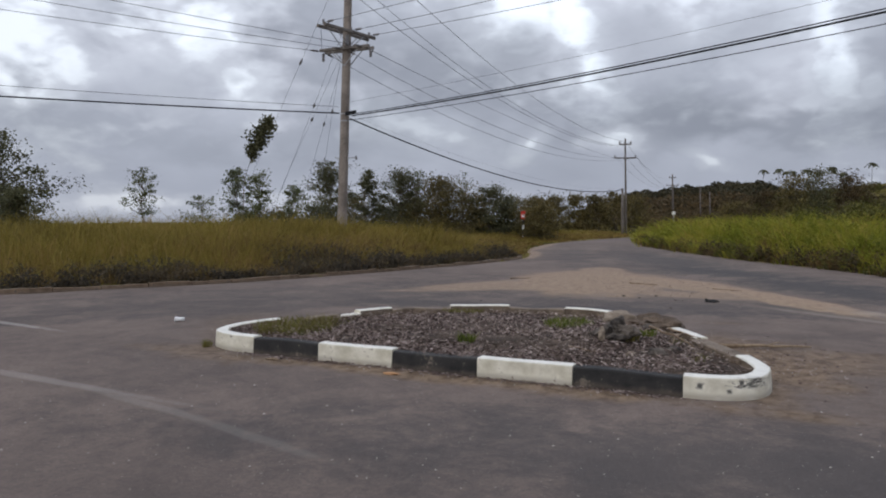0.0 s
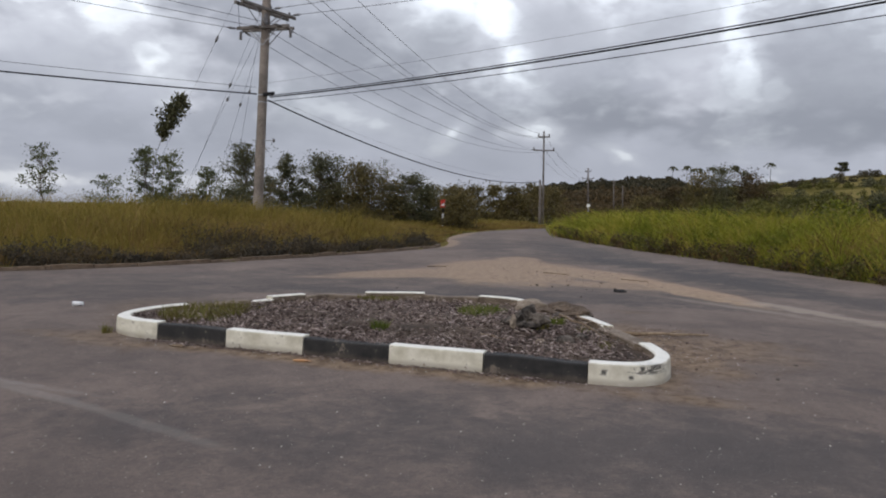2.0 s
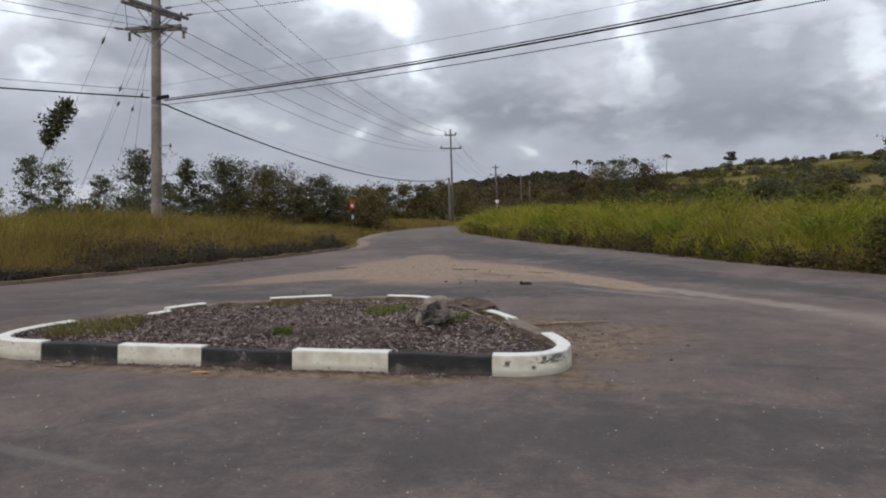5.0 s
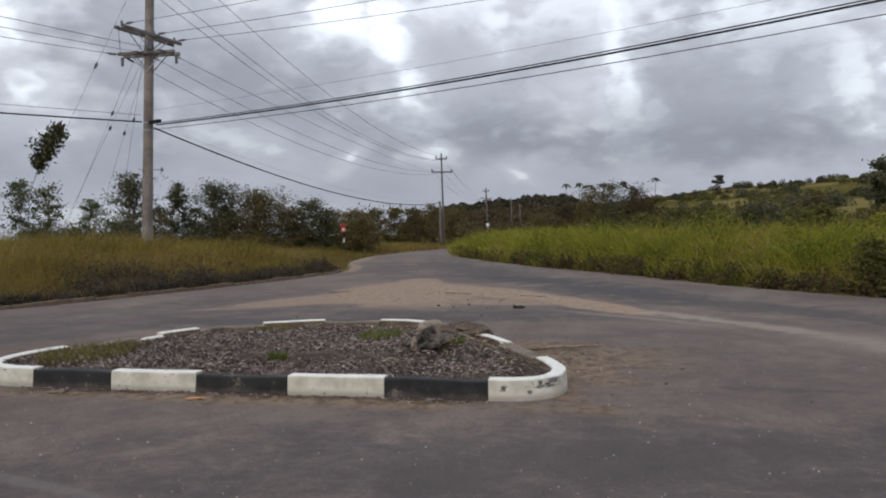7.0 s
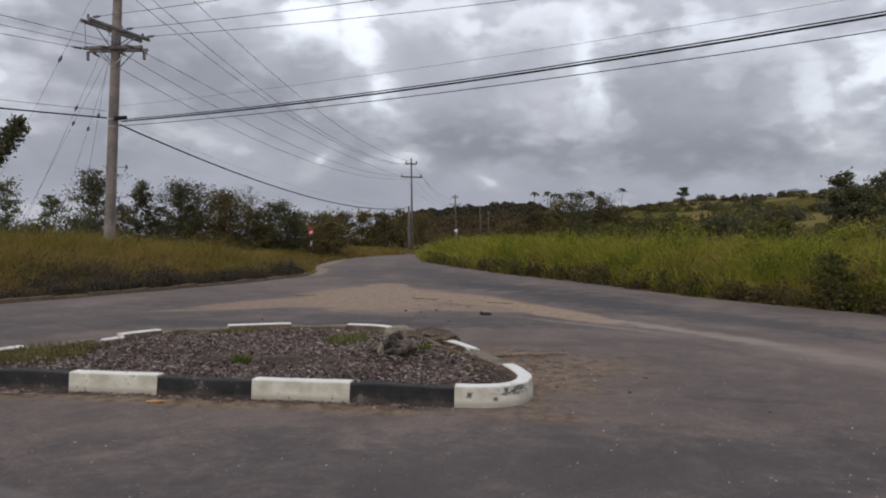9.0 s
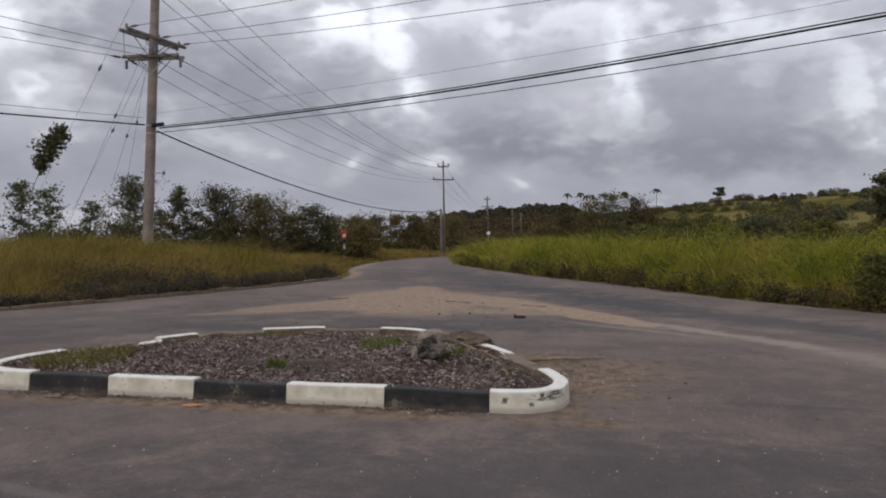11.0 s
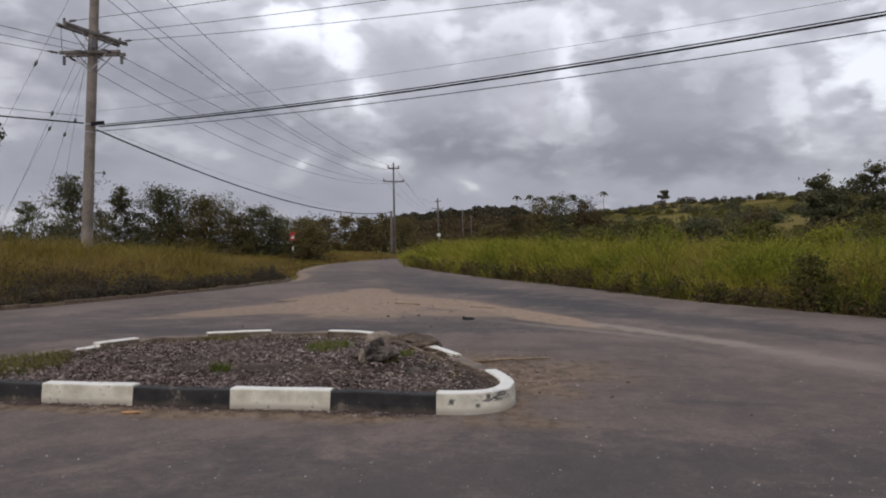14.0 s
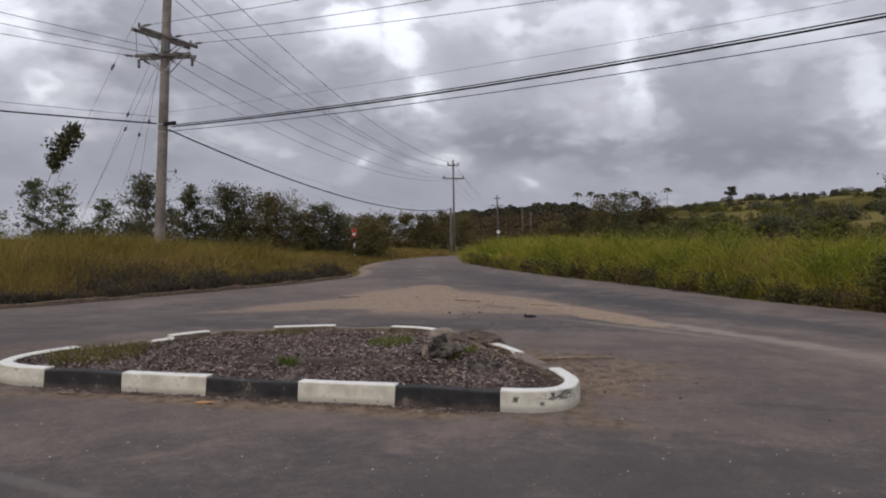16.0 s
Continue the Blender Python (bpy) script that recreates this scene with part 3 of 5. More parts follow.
def off_line(line, x, y):
    """Distance of points from a line of the plan."""
    best = np.full(x.shape, 1e9)
    for (x0, y0), (x1, y1) in zip(line[:-1], line[1:]):
        dx, dy = x1 - x0, y1 - y0
        s = np.clip(((x - x0) * dx + (y - y0) * dy) / (dx * dx + dy * dy + 1e-12), 0, 1)
        best = np.minimum(best, np.hypot(x - x0 - s * dx, y - y0 - s * dy))
    return best


def step(a, b, v):
    s = np.clip((v - a) / (b - a), 0, 1)
    return s * s * (3 - 2 * s)


def wave(x, y, scale, seed=0.0):
    """Cheap smooth unevenness between -1 and 1."""
    x, y = x / scale, y / scale
    return (np.sin(x * 1.7 + y * 0.9 + seed) + np.sin(-x * 0.8 + y * 1.9 + 2.1 * seed) + np.sin(x * 2.9 - y * 2.3 + 3.7 * seed)
            + np.sin(x * 3.3 + y * 4.1 + 1.3 * seed) * 0.6) / 3.6


rng = np.random.default_rng(5)

# ---------------------------------------------------------------- plan of the junction
LEFT_EDGE = smooth_line([(-70, -22), (-40, -6), (-25, 3), (-17, 7.2), (-12.4, 10.5), (-11.4, 11.8), (-10.3, 13.1), (-9.07, 15.1), (-8.0, 17.6),
                         (-6.8, 20.7), (-5.8, 23.8), (-5.12, 27.2), (-5.45, 30.5), (-6.3, 34.5), (-6.9, 40), (-7.0, 46), (-5.8, 56), (-2.5, 68.5), (4, 81), (14, 95), (34, 115)], 6)
RIGHT_EDGE = smooth_line([(75, -12), (40, -1), (22, 6.0), (14, 9.6), (9.6, 13.0), (8.4, 14.8), (7.25, 16.9), (6.35, 19.1), (5.0, 23.6), (3.0, 28.6),
                          (0.9, 36.0), (-0.7, 43), (-1.5, 52), (-1.4, 61), (0.9, 68.5), (7, 78), (17, 91), (37, 111)], 6)
ROAD = [tuple(p) for p in LEFT_EDGE] + [tuple(p) for p in RIGHT_EDGE[::-1]] + [(75, -60), (-70, -60)]
LEFT_SIDE = [tuple(p) for p in LEFT_EDGE if p[1] < 68] + [(-7, 90), (-70, 600), (-70, 3000), (-3000, 3000), (-3000, -22)]
RIDGE_AZ = [-180, -12, -5, -1, 2, 6, 10, 15, 20, 24, 30, 35, 45, 70, 180]
RIDGE_EL = [0, 0.2, 1.4, 2.0, 2.3, 2.5, 2.6, 3.1, 3.45, 3.6, 4.0, 3.9, 3.4, 2.0, 0]


def ground_height(x, y):
    """Height of the land: banked verge on one side, scrubby hill on the other, the road bed between."""
    x, y = np.asarray(x, float), np.asarray(y, float)
    dl, dr = off_line(LEFT_EDGE, x, y), off_line(RIGHT_EDGE, x, y)
    left = inside(LEFT_SIDE, x, y)
    zl = 0.06 + 0.60 * step(0.3, 9, dl) * (0.35 + 0.65 * step(40, 26, y)) + 0.10 * wave(x, y, 5.0, 1) * step(0.5, 4, dl) - 4.0 * step(60, 240, dl)
    r = np.hypot(x, y)
    az = np.degrees(np.arctan2(x, y))
    top = 1.4 + 285 * np.tan(np.radians(np.interp(az, RIDGE_AZ, RIDGE_EL)))
    rise = np.clip((r - 45) / 240, 0, 1) ** 1.55
    zr = 0.03 + 0.15 * step(0.5, 5, dr) + np.maximum(top - 1.4, 0) * rise * step(4, 40, dr) * (1 - step(300, 700, r)) + 0.9 * wave(x, y, 26, 4) * step(60, 120, r)
    z = np.where(left, zl, zr)
    road = inside(ROAD, x, y)
    return np.where(road, -0.25, z)


def ground_at(x, y):
    return float(ground_height(np.array([x]), np.array([y]))[0])


def axis(lo, fine_lo, fine_hi, hi, pitch):
    out = list(np.arange(fine_lo, fine_hi + 1e-6, pitch))
    s, v = pitch, fine_hi
    while v < hi:
        s *= 1.14
        v += s
        out.append(v)
    s, v = pitch, fine_lo
    while v > lo:
        s *= 1.14
        v -= s
        out.insert(0, v)
    return np.array(out)


gx, gy = axis(-2600, -34, 26, 2600, 0.5), axis(-400, 4, 64, 3200, 0.5)
X, Y = np.meshgrid(gx, gy)
Z = ground_height(X.ravel(), Y.ravel()).reshape(X.shape)
idx = np.arange(X.size).reshape(X.shape)
faces = np.stack([idx[:-1, :-1], idx[:-1, 1:], idx[1:, 1:], idx[1:, :-1]], axis=-1).reshape(-1, 4)
thing("ground", mesh_of(np.stack([X.ravel(), Y.ravel(), Z.ravel()], axis=1).tolist(), faces.tolist(), "ground", True), SOIL,
      "olive scrub land rising to a low hill", "ground", kind="structure")

road_mesh = mesh_of([(x, y, 0) for x, y in ROAD], tessellate_polygon([[Vector((x, y, 0)) for x, y in ROAD]]), "road")
if road_mesh.polygons[0].normal.z < 0:
    road_mesh.flip_normals()
thing("road", road_mesh, ASPHALT, "worn grey asphalt junction with washed-out sand and faded lane paint", "road", kind="structure")


# ---------------------------------------------------------------- kerbs
def kerb_run(line, width, height, drop=0.12, lean=0.012, round_=0.013, gap=0.004, uneven=0.0, seed=0):
    """Kerb stone swept along a line of the plan; the stone lies to the left of the line."""
    line = [Vector((p[0], p[1])) for p in line]
    verts, faces = [], []
    n = len(line)
    for i, p in enumerate(line):
        d = (line[min(i + 1, n - 1)] - line[max(i - 1, 0)]).normalized()
        if i == 0:
            p = p + d * gap
        if i == n - 1:
            p = p - d * gap
        nrm = Vector((-d.y, d.x))
        h = height + uneven * noise.noise(Vector((p.x * 1.5, p.y * 1.5, seed)))
        s = uneven * 0.6 * noise.noise(Vector((p.x * 2.5, p.y * 2.5, seed + 9)))
        prof = [(0, -drop), (s, 0.02), (lean + s, h - round_), (lean + round_ * 0.4 + s, h - round_ * 0.3), (lean + round_ + s, h), (width - round_, h), (width, h - round_), (width, -drop)]
        verts += [(p.x + nrm.x * o, p.y + nrm.y * o, z) for o, z in prof]
    for i in range(n - 1):
        for k in range(7):
            a = i * 8 + k
            faces.append((a, a + 8, a + 9, a + 1))
    faces += [tuple(range(8)), tuple(range(len(verts) - 1, len(verts) - 9, -1))]
    return verts, faces


OUTLINE = smooth_line([(-4.12, 6.60), (-3.26, 6.46), (-2.38, 6.34), (-1.48, 6.20), (-0.58, 6.09), (0.33, 5.97), (0.66, 5.96), (0.93, 6.11), (1.07, 6.43), (1.05, 6.80),
                       (0.93, 7.25), (0.66, 8.07), (0.26, 9.04), (-0.12, 9.72), (-0.55, 10.15), (-1.18, 10.40), (-2.06, 10.42), (-2.95, 10.18), (-3.75, 9.62), (-4.25, 8.80),
                       (-4.76, 7.98), (-4.95, 7.40), (-4.84, 6.93), (-4.50, 6.68)], 8, closed=True)


def outline_between(a, b):
    """Piece of the island's outline from the point nearest a to the point nearest b."""
    ia = int(np.argmin(np.hypot(*(OUTLINE - np.array(a)).T)))
    ib = int(np.argmin(np.hypot(*(OUTLINE - np.array(b)).T)))
    if ib <= ia:
        ib += len(OUTLINE)
    return [OUTLINE[i % len(OUTLINE)] for i in range(ia, ib + 1)]


island = thing("traffic_island", None, None, "traffic island with black and white kerb round dry leaf litter", "traffic island")
CORNERS = [((-4.12, 6.60), "black"), ((-3.26, 6.46), "white"), ((-2.38, 6.34), "black"), ((-1.48, 6.20), "white"), ((-0.58, 6.09), "black"),
           ((0.33, 5.97), "white"), ((0.98, 7.08), "bare"), ((0.66, 8.07), "white"), ((0.26, 9.04), "bare"), ((-0.45, 10.07), "white"),
           ((-1.18, 10.40), "bare"), ((-2.06, 10.42), "white"), ((-2.95, 10.18), "bare"), ((-3.75, 9.62), "white"), ((-4.25, 8.80), "bare"), ((-4.70, 8.08), "white")]
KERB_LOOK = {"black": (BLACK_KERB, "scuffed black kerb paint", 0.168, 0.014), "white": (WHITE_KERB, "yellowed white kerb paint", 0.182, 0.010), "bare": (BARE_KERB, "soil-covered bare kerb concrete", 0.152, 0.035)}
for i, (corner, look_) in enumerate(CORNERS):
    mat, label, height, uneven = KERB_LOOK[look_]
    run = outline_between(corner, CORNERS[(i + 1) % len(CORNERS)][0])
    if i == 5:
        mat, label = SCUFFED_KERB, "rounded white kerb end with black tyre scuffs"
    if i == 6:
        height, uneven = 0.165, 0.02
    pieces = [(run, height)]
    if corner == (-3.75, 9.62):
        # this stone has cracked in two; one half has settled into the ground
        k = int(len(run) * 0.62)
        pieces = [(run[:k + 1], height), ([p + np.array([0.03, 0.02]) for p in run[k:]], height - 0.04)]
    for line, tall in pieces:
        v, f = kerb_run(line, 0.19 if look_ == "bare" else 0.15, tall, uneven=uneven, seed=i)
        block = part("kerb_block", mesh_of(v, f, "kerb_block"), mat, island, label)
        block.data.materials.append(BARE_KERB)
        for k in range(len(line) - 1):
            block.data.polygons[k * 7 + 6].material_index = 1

# soil bed inside the kerb, mounded towards one end
center = OUTLINE.mean(axis=0)
rings, verts, faces = 26, [], []
for r in range(rings + 1):
    s = 1 - r / rings
    for p in OUTLINE:
        d = p - center
        ln = np.hypot(*d)
        q = center + d * max(0.0, (ln - 0.13) / ln) * s
        z = 0.105 + -0.035 * float(step(8.2, 9.8, q[1])) + 0.05 * (1 - s * s) + 0.07 * math.exp(-((q[0] + 0.35) ** 2 / 0.3 + (q[1] - 8.1) ** 2 / 0.9)) + 0.035 * noise.noise(Vector((q[0] * 1.7, q[1] * 1.7, 0))) * (1 - s ** 6)
        verts.append((q[0], q[1], z))
n = len(OUTLINE)
for r in range(rings):
    for k in range(n):
        faces.append((r * n + k, r * n + (k + 1) % n, (r + 1) * n + (k + 1) % n, (r + 1) * n + k))
part("soil_bed", mesh_of(verts, faces, "soil_bed", True), BED, island, "dark soil bed")


def bed_height(x, y):
    return 0.115 - 0.035 * step(8.2, 9.8, y) + 0.045 * 0.6 + 0.07 * np.exp(-((x + 0.35) ** 2 / 0.3 + (y - 8.1) ** 2 / 0.9))


inner = [tuple(center + (p - center) * 0.955) for p in OUTLINE]


def scatter(poly, count, keep=None):
    p = np.array(poly)
    lo, hi = p.min(axis=0), p.max(axis=0)
    xs, ys = [], []
    total = 0
    while total < count:
        x, y = rng.uniform(lo[0], hi[0], count * 2), rng.uniform(lo[1], hi[1], count * 2)
        ok = inside(poly, x, y)
        if keep is not None:
            ok &= rng.random(len(x)) < keep(x, y)
        xs.append(x[ok]), ys.append(y[ok])
        total += int(ok.sum())
    return np.concatenate(xs)[:count], np.concatenate(ys)[:count]


def leaf_quads(c, length, width, flat=0.0):
    """Leaf-shaped quads at the places c, turned at random; flat 1 lays them down."""
    n = len(c)
    u = rng.normal(size=(n, 3))
    u[:, 2] *= 1 - flat
    u /= np.linalg.norm(u, axis=1)[:, None] + 1e-9
    w = rng.normal(size=(n, 3))
    w[:, 2] *= 1 - flat
    w -= u * (u * w).sum(axis=1)[:, None]
    w /= np.linalg.norm(w, axis=1)[:, None] + 1e-9
    ln = (length * rng.uniform(0.6, 1.4, n))[:, None] * 0.5
    wd = (width * rng.uniform(0.6, 1.4, n))[:, None] * 0.5
    droop = np.zeros((n, 3))
    droop[:, 2] = -0.15 * ln[:, 0]
    return np.stack([c - u * ln, c - u * ln * 0.1 + w * wd, c + u * ln + droop, c - u * ln * 0.1 - w * wd], axis=1)


RIM = np.vstack([OUTLINE, OUTLINE[:1]])
x, y = scatter(inner, 27000, lambda x, y: np.where((y > 7.6) | (x > 0.15), 0.05 + 0.94 * step(0.26, 0.6 + 0.3 * step(8.2, 9.4, y), off_line(RIM, x, y)), 1.0))
z = bed_height(x, y) + rng.uniform(-0.02, 0.035, len(x))
tagged(part("leaf_litter", quad_mesh(leaf_quads(np.stack([x, y, z], axis=1), 0.042, 0.017, 0.72), "leaf_litter"), CHIPS, island, "grey-brown dry leaf litter and bark chips"), kind="stuff")
x, y = scatter(inner, 2800)
tagged(part("bark_litter", quad_mesh(leaf_quads(np.stack([x, y, bed_height(x, y) + rng.uniform(0.0, 0.04, len(x))], axis=1), 0.085, 0.009, 0.8), "bark_litter"), PALE_CHIPS, island, "thin pale bark slivers"), kind="stuff")


def tuft(name, cx, cy, spread, count, height, mat, label, base=0.12, lay=0.35, squash=1.0):
    a = rng.uniform(0, 2 * math.pi, count)
    r = spread * np.sqrt(rng.random(count))
    root = np.stack([cx + r * np.cos(a), cy + r * np.sin(a) * squash, np.full(count, base)], axis=1)
    h = height * rng.uniform(0.45, 1.1, count)
    out = rng.normal(size=(count, 2)) * lay
    tip = root + np.stack([out[:, 0] * h, out[:, 1] * h, h], axis=1)
    bend = np.zeros((count, 3))
    bend[:, 2] = 0.12 * h
    t = rng.uniform(0, math.pi, count)
    w = np.stack([np.cos(t), np.sin(t), np.zeros(count)], axis=1) * rng.uniform(0.003, 0.006, count)[:, None]
    return thing(name, blade_mesh(root, tip, bend, w, name), mat, label, "grass", "grass tufts on the island", "stuff")


tuft("grass_tuft", -4.1, 7.55, 0.46, 1000, 0.14, STRAW, "yellow-green grass patch at the island's end", 0.12, 0.5, 1.4)
tuft("grass_tuft", -3.95, 8.25, 0.25, 160, 0.06, STRAW, "short straw grass along the island's kerb", 0.12, 0.5, 1.3)
tuft("grass_tuft", -1.85, 7.15, 0.10, 160, 0.12, TUFT, "small green grass tuft in leaf litter", 0.14)
tuft("grass_tuft", -0.95, 8.7, 0.30, 420, 0.10, TUFT, "low green grass tuft in leaf litter", 0.15, 0.5, 1.3)
tuft("grass_tuft", -0.16, 7.50, 0.12, 60, 0.13, STRAW, "dry grass round the broken stone", 0.2, 0.7)
tuft("grass_tuft", 0.02, 7.75, 0.09, 70, 0.08, TUFT, "green weeds growing beside the broken stone", 0.22)
tuft("grass_tuft", 0.50, 7.0, 0.10, 90, 0.05, STRAW, "dry grass along the inside of the kerb", 0.13, 0.5, 2.2)
tuft("grass_tuft", 0.30, 7.8, 0.08, 50, 0.05, STRAW, "dry grass along the inside of the kerb", 0.15, 0.5, 2.4)
tuft("grass_tuft", -2.6, 9.8, 0.35, 240, 0.06, STRAW, "sparse straw grass by the far kerb", 0.12, 0.5, 0.5)
tuft("grass_tuft", -4.86, 6.80, 0.06, 40, 0.11, STRAW, "dry weed at the foot of the kerb", 0.0, 0.3)

heap = thing("dirt_mound", lumps((0.02, 9.05, 0.14), (0.36, 0.46, 0.13), 17, 3, 0.6), HEAP, "low mound of dry brown dirt spilling over the kerb", "dirt mound")
rock = thing("boulder", lumps((-0.36, 9.25, 0.185), (0.22, 0.18, 0.10), 3, 2, 0.3), STONE, "flat tan boulder resting against the island kerb", "rock")
stump = thing("broken_stone", lumps((-0.28, 7.55, 0.27), (0.18, 0.15, 0.12), 8, 3, 0.85), DARKSTONE, "jagged dark lump of broken concrete in leaf litter", "rock")
part("pale_edge", lumps((-0.44, 7.46, 0.24), (0.035, 0.05, 0.085), 5, 2, 0.5), STONE, stump, "pale broken edge")
for i, (sx, sy, sz, s) in enumerate([(0.12, 7.05, 0.16, 0.10), (-0.12, 6.95, 0.15, 0.06), (0.28, 7.3, 0.16, 0.07), (-0.62, 7.9, 0.17, 0.06), (0.0, 8.6, 0.18, 0.08), (-3.2, 7.05, 0.13, 0.05)]):
    thing("stone", lumps((sx, sy, sz), (s, s * 0.8, s * 0.6), 11 + i, 1, 0.35), DARKSTONE if i % 2 == 0 else STONE, "small grey stone lying in leaf litter", "rock", "stones on the island")


def stick(a, b, r, seed, label):
    a, b = Vector(a), Vector(b)
    rnd = random.Random(seed)
    pts, n = [], 7
    for i in range(n):
        s = i / (n - 1)
        p = a.lerp(b, s)
        pts.append(p + Vector((rnd.uniform(-1, 1), rnd.uniform(-1, 1), 0)) * r * 2.2)
    ob = thing("dry_stick", mesh_of(*tube(pts, [r * (1 - 0.6 * i / (n - 1)) for i in range(n)], 6), "dry_stick", True), STICK, label, "stick", "fallen sticks")
    m = a.lerp(b, 0.55)
    side = Vector((-(b - a).y, (b - a).x, 0)) * rnd.choice((-0.25, 0.25))
    part("twig", mesh_of(*tube([m, m + (b - a) * 0.15 + side * 0.5, m + (b - a) * 0.3 + side], [r * 0.5, r * 0.4, r * 0.2], 5), "twig"), STICK, ob)
    return ob


stick((0.72, 8.35, 0.05), (1.75, 8.75, 0.03), 0.026, 1, "dry brown branch lying on sandy asphalt")
stick((-0.6, 16.9, 0.02), (0.05, 16.4, 0.02), 0.016, 2, "pale dead branch lying on washed sand")
stick((-3.5, 17.3, 0.02), (-3.05, 17.55, 0.02), 0.014, 3, "dead branch lying on washed sand")
stick((1.2, 15.9, 0.02), (1.75, 15.5, 0.02), 0.012, 7, "dead twig lying on washed sand")
stick((0.05, 8.15, 0.27), (0.5, 7.5, 0.17), 0.014, 4, "dry stick lying in leaf litter")
stick((-0.75, 7.1, 0.17), (-0.35, 6.9, 0.16), 0.010, 5, "dry stick lying in leaf litter")
stick((0.2, 8.75, 0.18), (0.55, 8.0, 0.18), 0.016, 6, "dry stick lying along the island kerb")

# debris on the road
rag = thing("rubber_scrap", lumps((1.02, 13.35, 0.015), (0.12, 0.07, 0.03), 21, 2, 0.5), RUBBER, "crumpled scrap of black tyre rubber on asphalt", "debris")
part("torn_flap", lumps((0.93, 13.32, 0.035), (0.035, 0.03, 0.035), 22, 1, 0.4), RUBBER, rag)
for i, (sx, sy, s) in enumerate([(-0.55, 13.9, 0.05), (-0.25, 13.7, 0.035), (0.05, 14.1, 0.04), (0.3, 12.2, 0.035), (2.0, 6.6, 0.03), (2.35, 7.3, 0.025), (3.0, 5.9, 0.02), (-3.0, 12.3, 0.03)]):
    thing("soil_clod", lumps((sx, sy, s * 0.2), (s * 0.65, s * 0.55, s * 0.4), 60 + i, 1, 0.4), DARKSTONE, "dark clod of soil lying on the asphalt", "clod", "clods on the road")
cup = thing("litter_cup", mesh_of(*tube([(-6.57, 8.42, 0.032), (-6.46, 8.45, 0.034)], [0.034, 0.027], 12), "litter_cup", True), LITTER, "crushed white paper cup lying on asphalt", "litter")
part("lid", mesh_of(*tube([(-6.585, 8.416, 0.032), (-6.57, 8.42, 0.032)], [0.037, 0.037], 12), "lid"), LITTER, cup)
thing("plastic_scrap", lumps((-2.28, 6.06, 0.010), (0.08, 0.03, 0.012), 33, 1, 0.5), ORANGE, "flattened orange plastic scrap beside the kerb", "litter")
thing("plastic_scrap", lumps((-3.72, 6.33, 0.012), (0.08, 0.03, 0.014), 34, 1, 0.5), STICK, "tan scrap beside the kerb", "litter")
c = np.stack([rng.uniform(-6, 7, 4200), 2.0 + 7 * rng.random(4200) ** 1.3, np.zeros(4200)], axis=1)
keep = ~inside([tuple(p) for p in OUTLINE], c[:, 0], c[:, 1])
c = c[keep]
front = np.array([OUTLINE[i] for i in rng.integers(0, 40, 260)])
c2 = np.stack([front[:, 0] + rng.normal(0, 0.1, 260), front[:, 1] - np.abs(rng.normal(0.04, 0.1, 260)), np.zeros(260)], axis=1)
c3 = np.stack([rng.normal(1.5, 0.45, 240), rng.normal(8.0, 0.8, 240), np.zeros(240)], axis=1)
c3 = c3[~inside([tuple(p) for p in OUTLINE], c3[:, 0], c3[:, 1])]
pebbles = []
for p in np.concatenate([c, c2, c3]):
    s = 0.003 + 0.008 * rng.random() ** 5
    q = Matrix.Rotation(rng.uniform(0, 6.28), 3, "Z")
    pebbles.append(([Vector(p) + q @ Vector(v) * s for v in ((1, 0, 0), (0, 0.8, 0), (-1.1, 0, 0), (0, -0.9, 0), (0.1, 0, 0.9))], [(0, 1, 4), (1, 2, 4), (2, 3, 4), (3, 0, 4)]))
thing("loose_gravel", mesh_of(*joined(pebbles), "loose_gravel"), rough_stuff("gravel", (0.15, 0.13, 0.11), (0.44, 0.41, 0.37), 9, 3, 0.9), "scattered pale grit on asphalt", "gravel", kind="stuff")

# leaves and twigs blown onto the road round the island
n = 480
where = np.concatenate([np.stack([rng.normal(1.35, 0.32, n), rng.normal(8.05, 0.75, n)], axis=1),
                        np.stack([front[rng.integers(0, 260, 1100), 0] + rng.normal(0, 0.1, 1100), np.full(1100, 6.18)], axis=1),
                        np.stack([rng.normal(-0.6, 1.7, 800), rng.normal(16.4, 1.7, 800)], axis=1)])
sel = slice(n, n + 1100)
where[sel, 1] = 6.03 - 0.135 * (where[sel, 0] + 0.1) - np.abs(rng.normal(0, 0.075, 1100))
where = where[~inside([tuple(p) for p in OUTLINE], where[:, 0], where[:, 1])]
thing("blown_leaves", quad_mesh(leaf_quads(np.column_stack([where, np.full(len(where), 0.012)]), 0.04, 0.015, 0.9), "blown_leaves"), CHIPS, "dry leaves and twigs scattered on the asphalt", "leaf litter", kind="stuff")

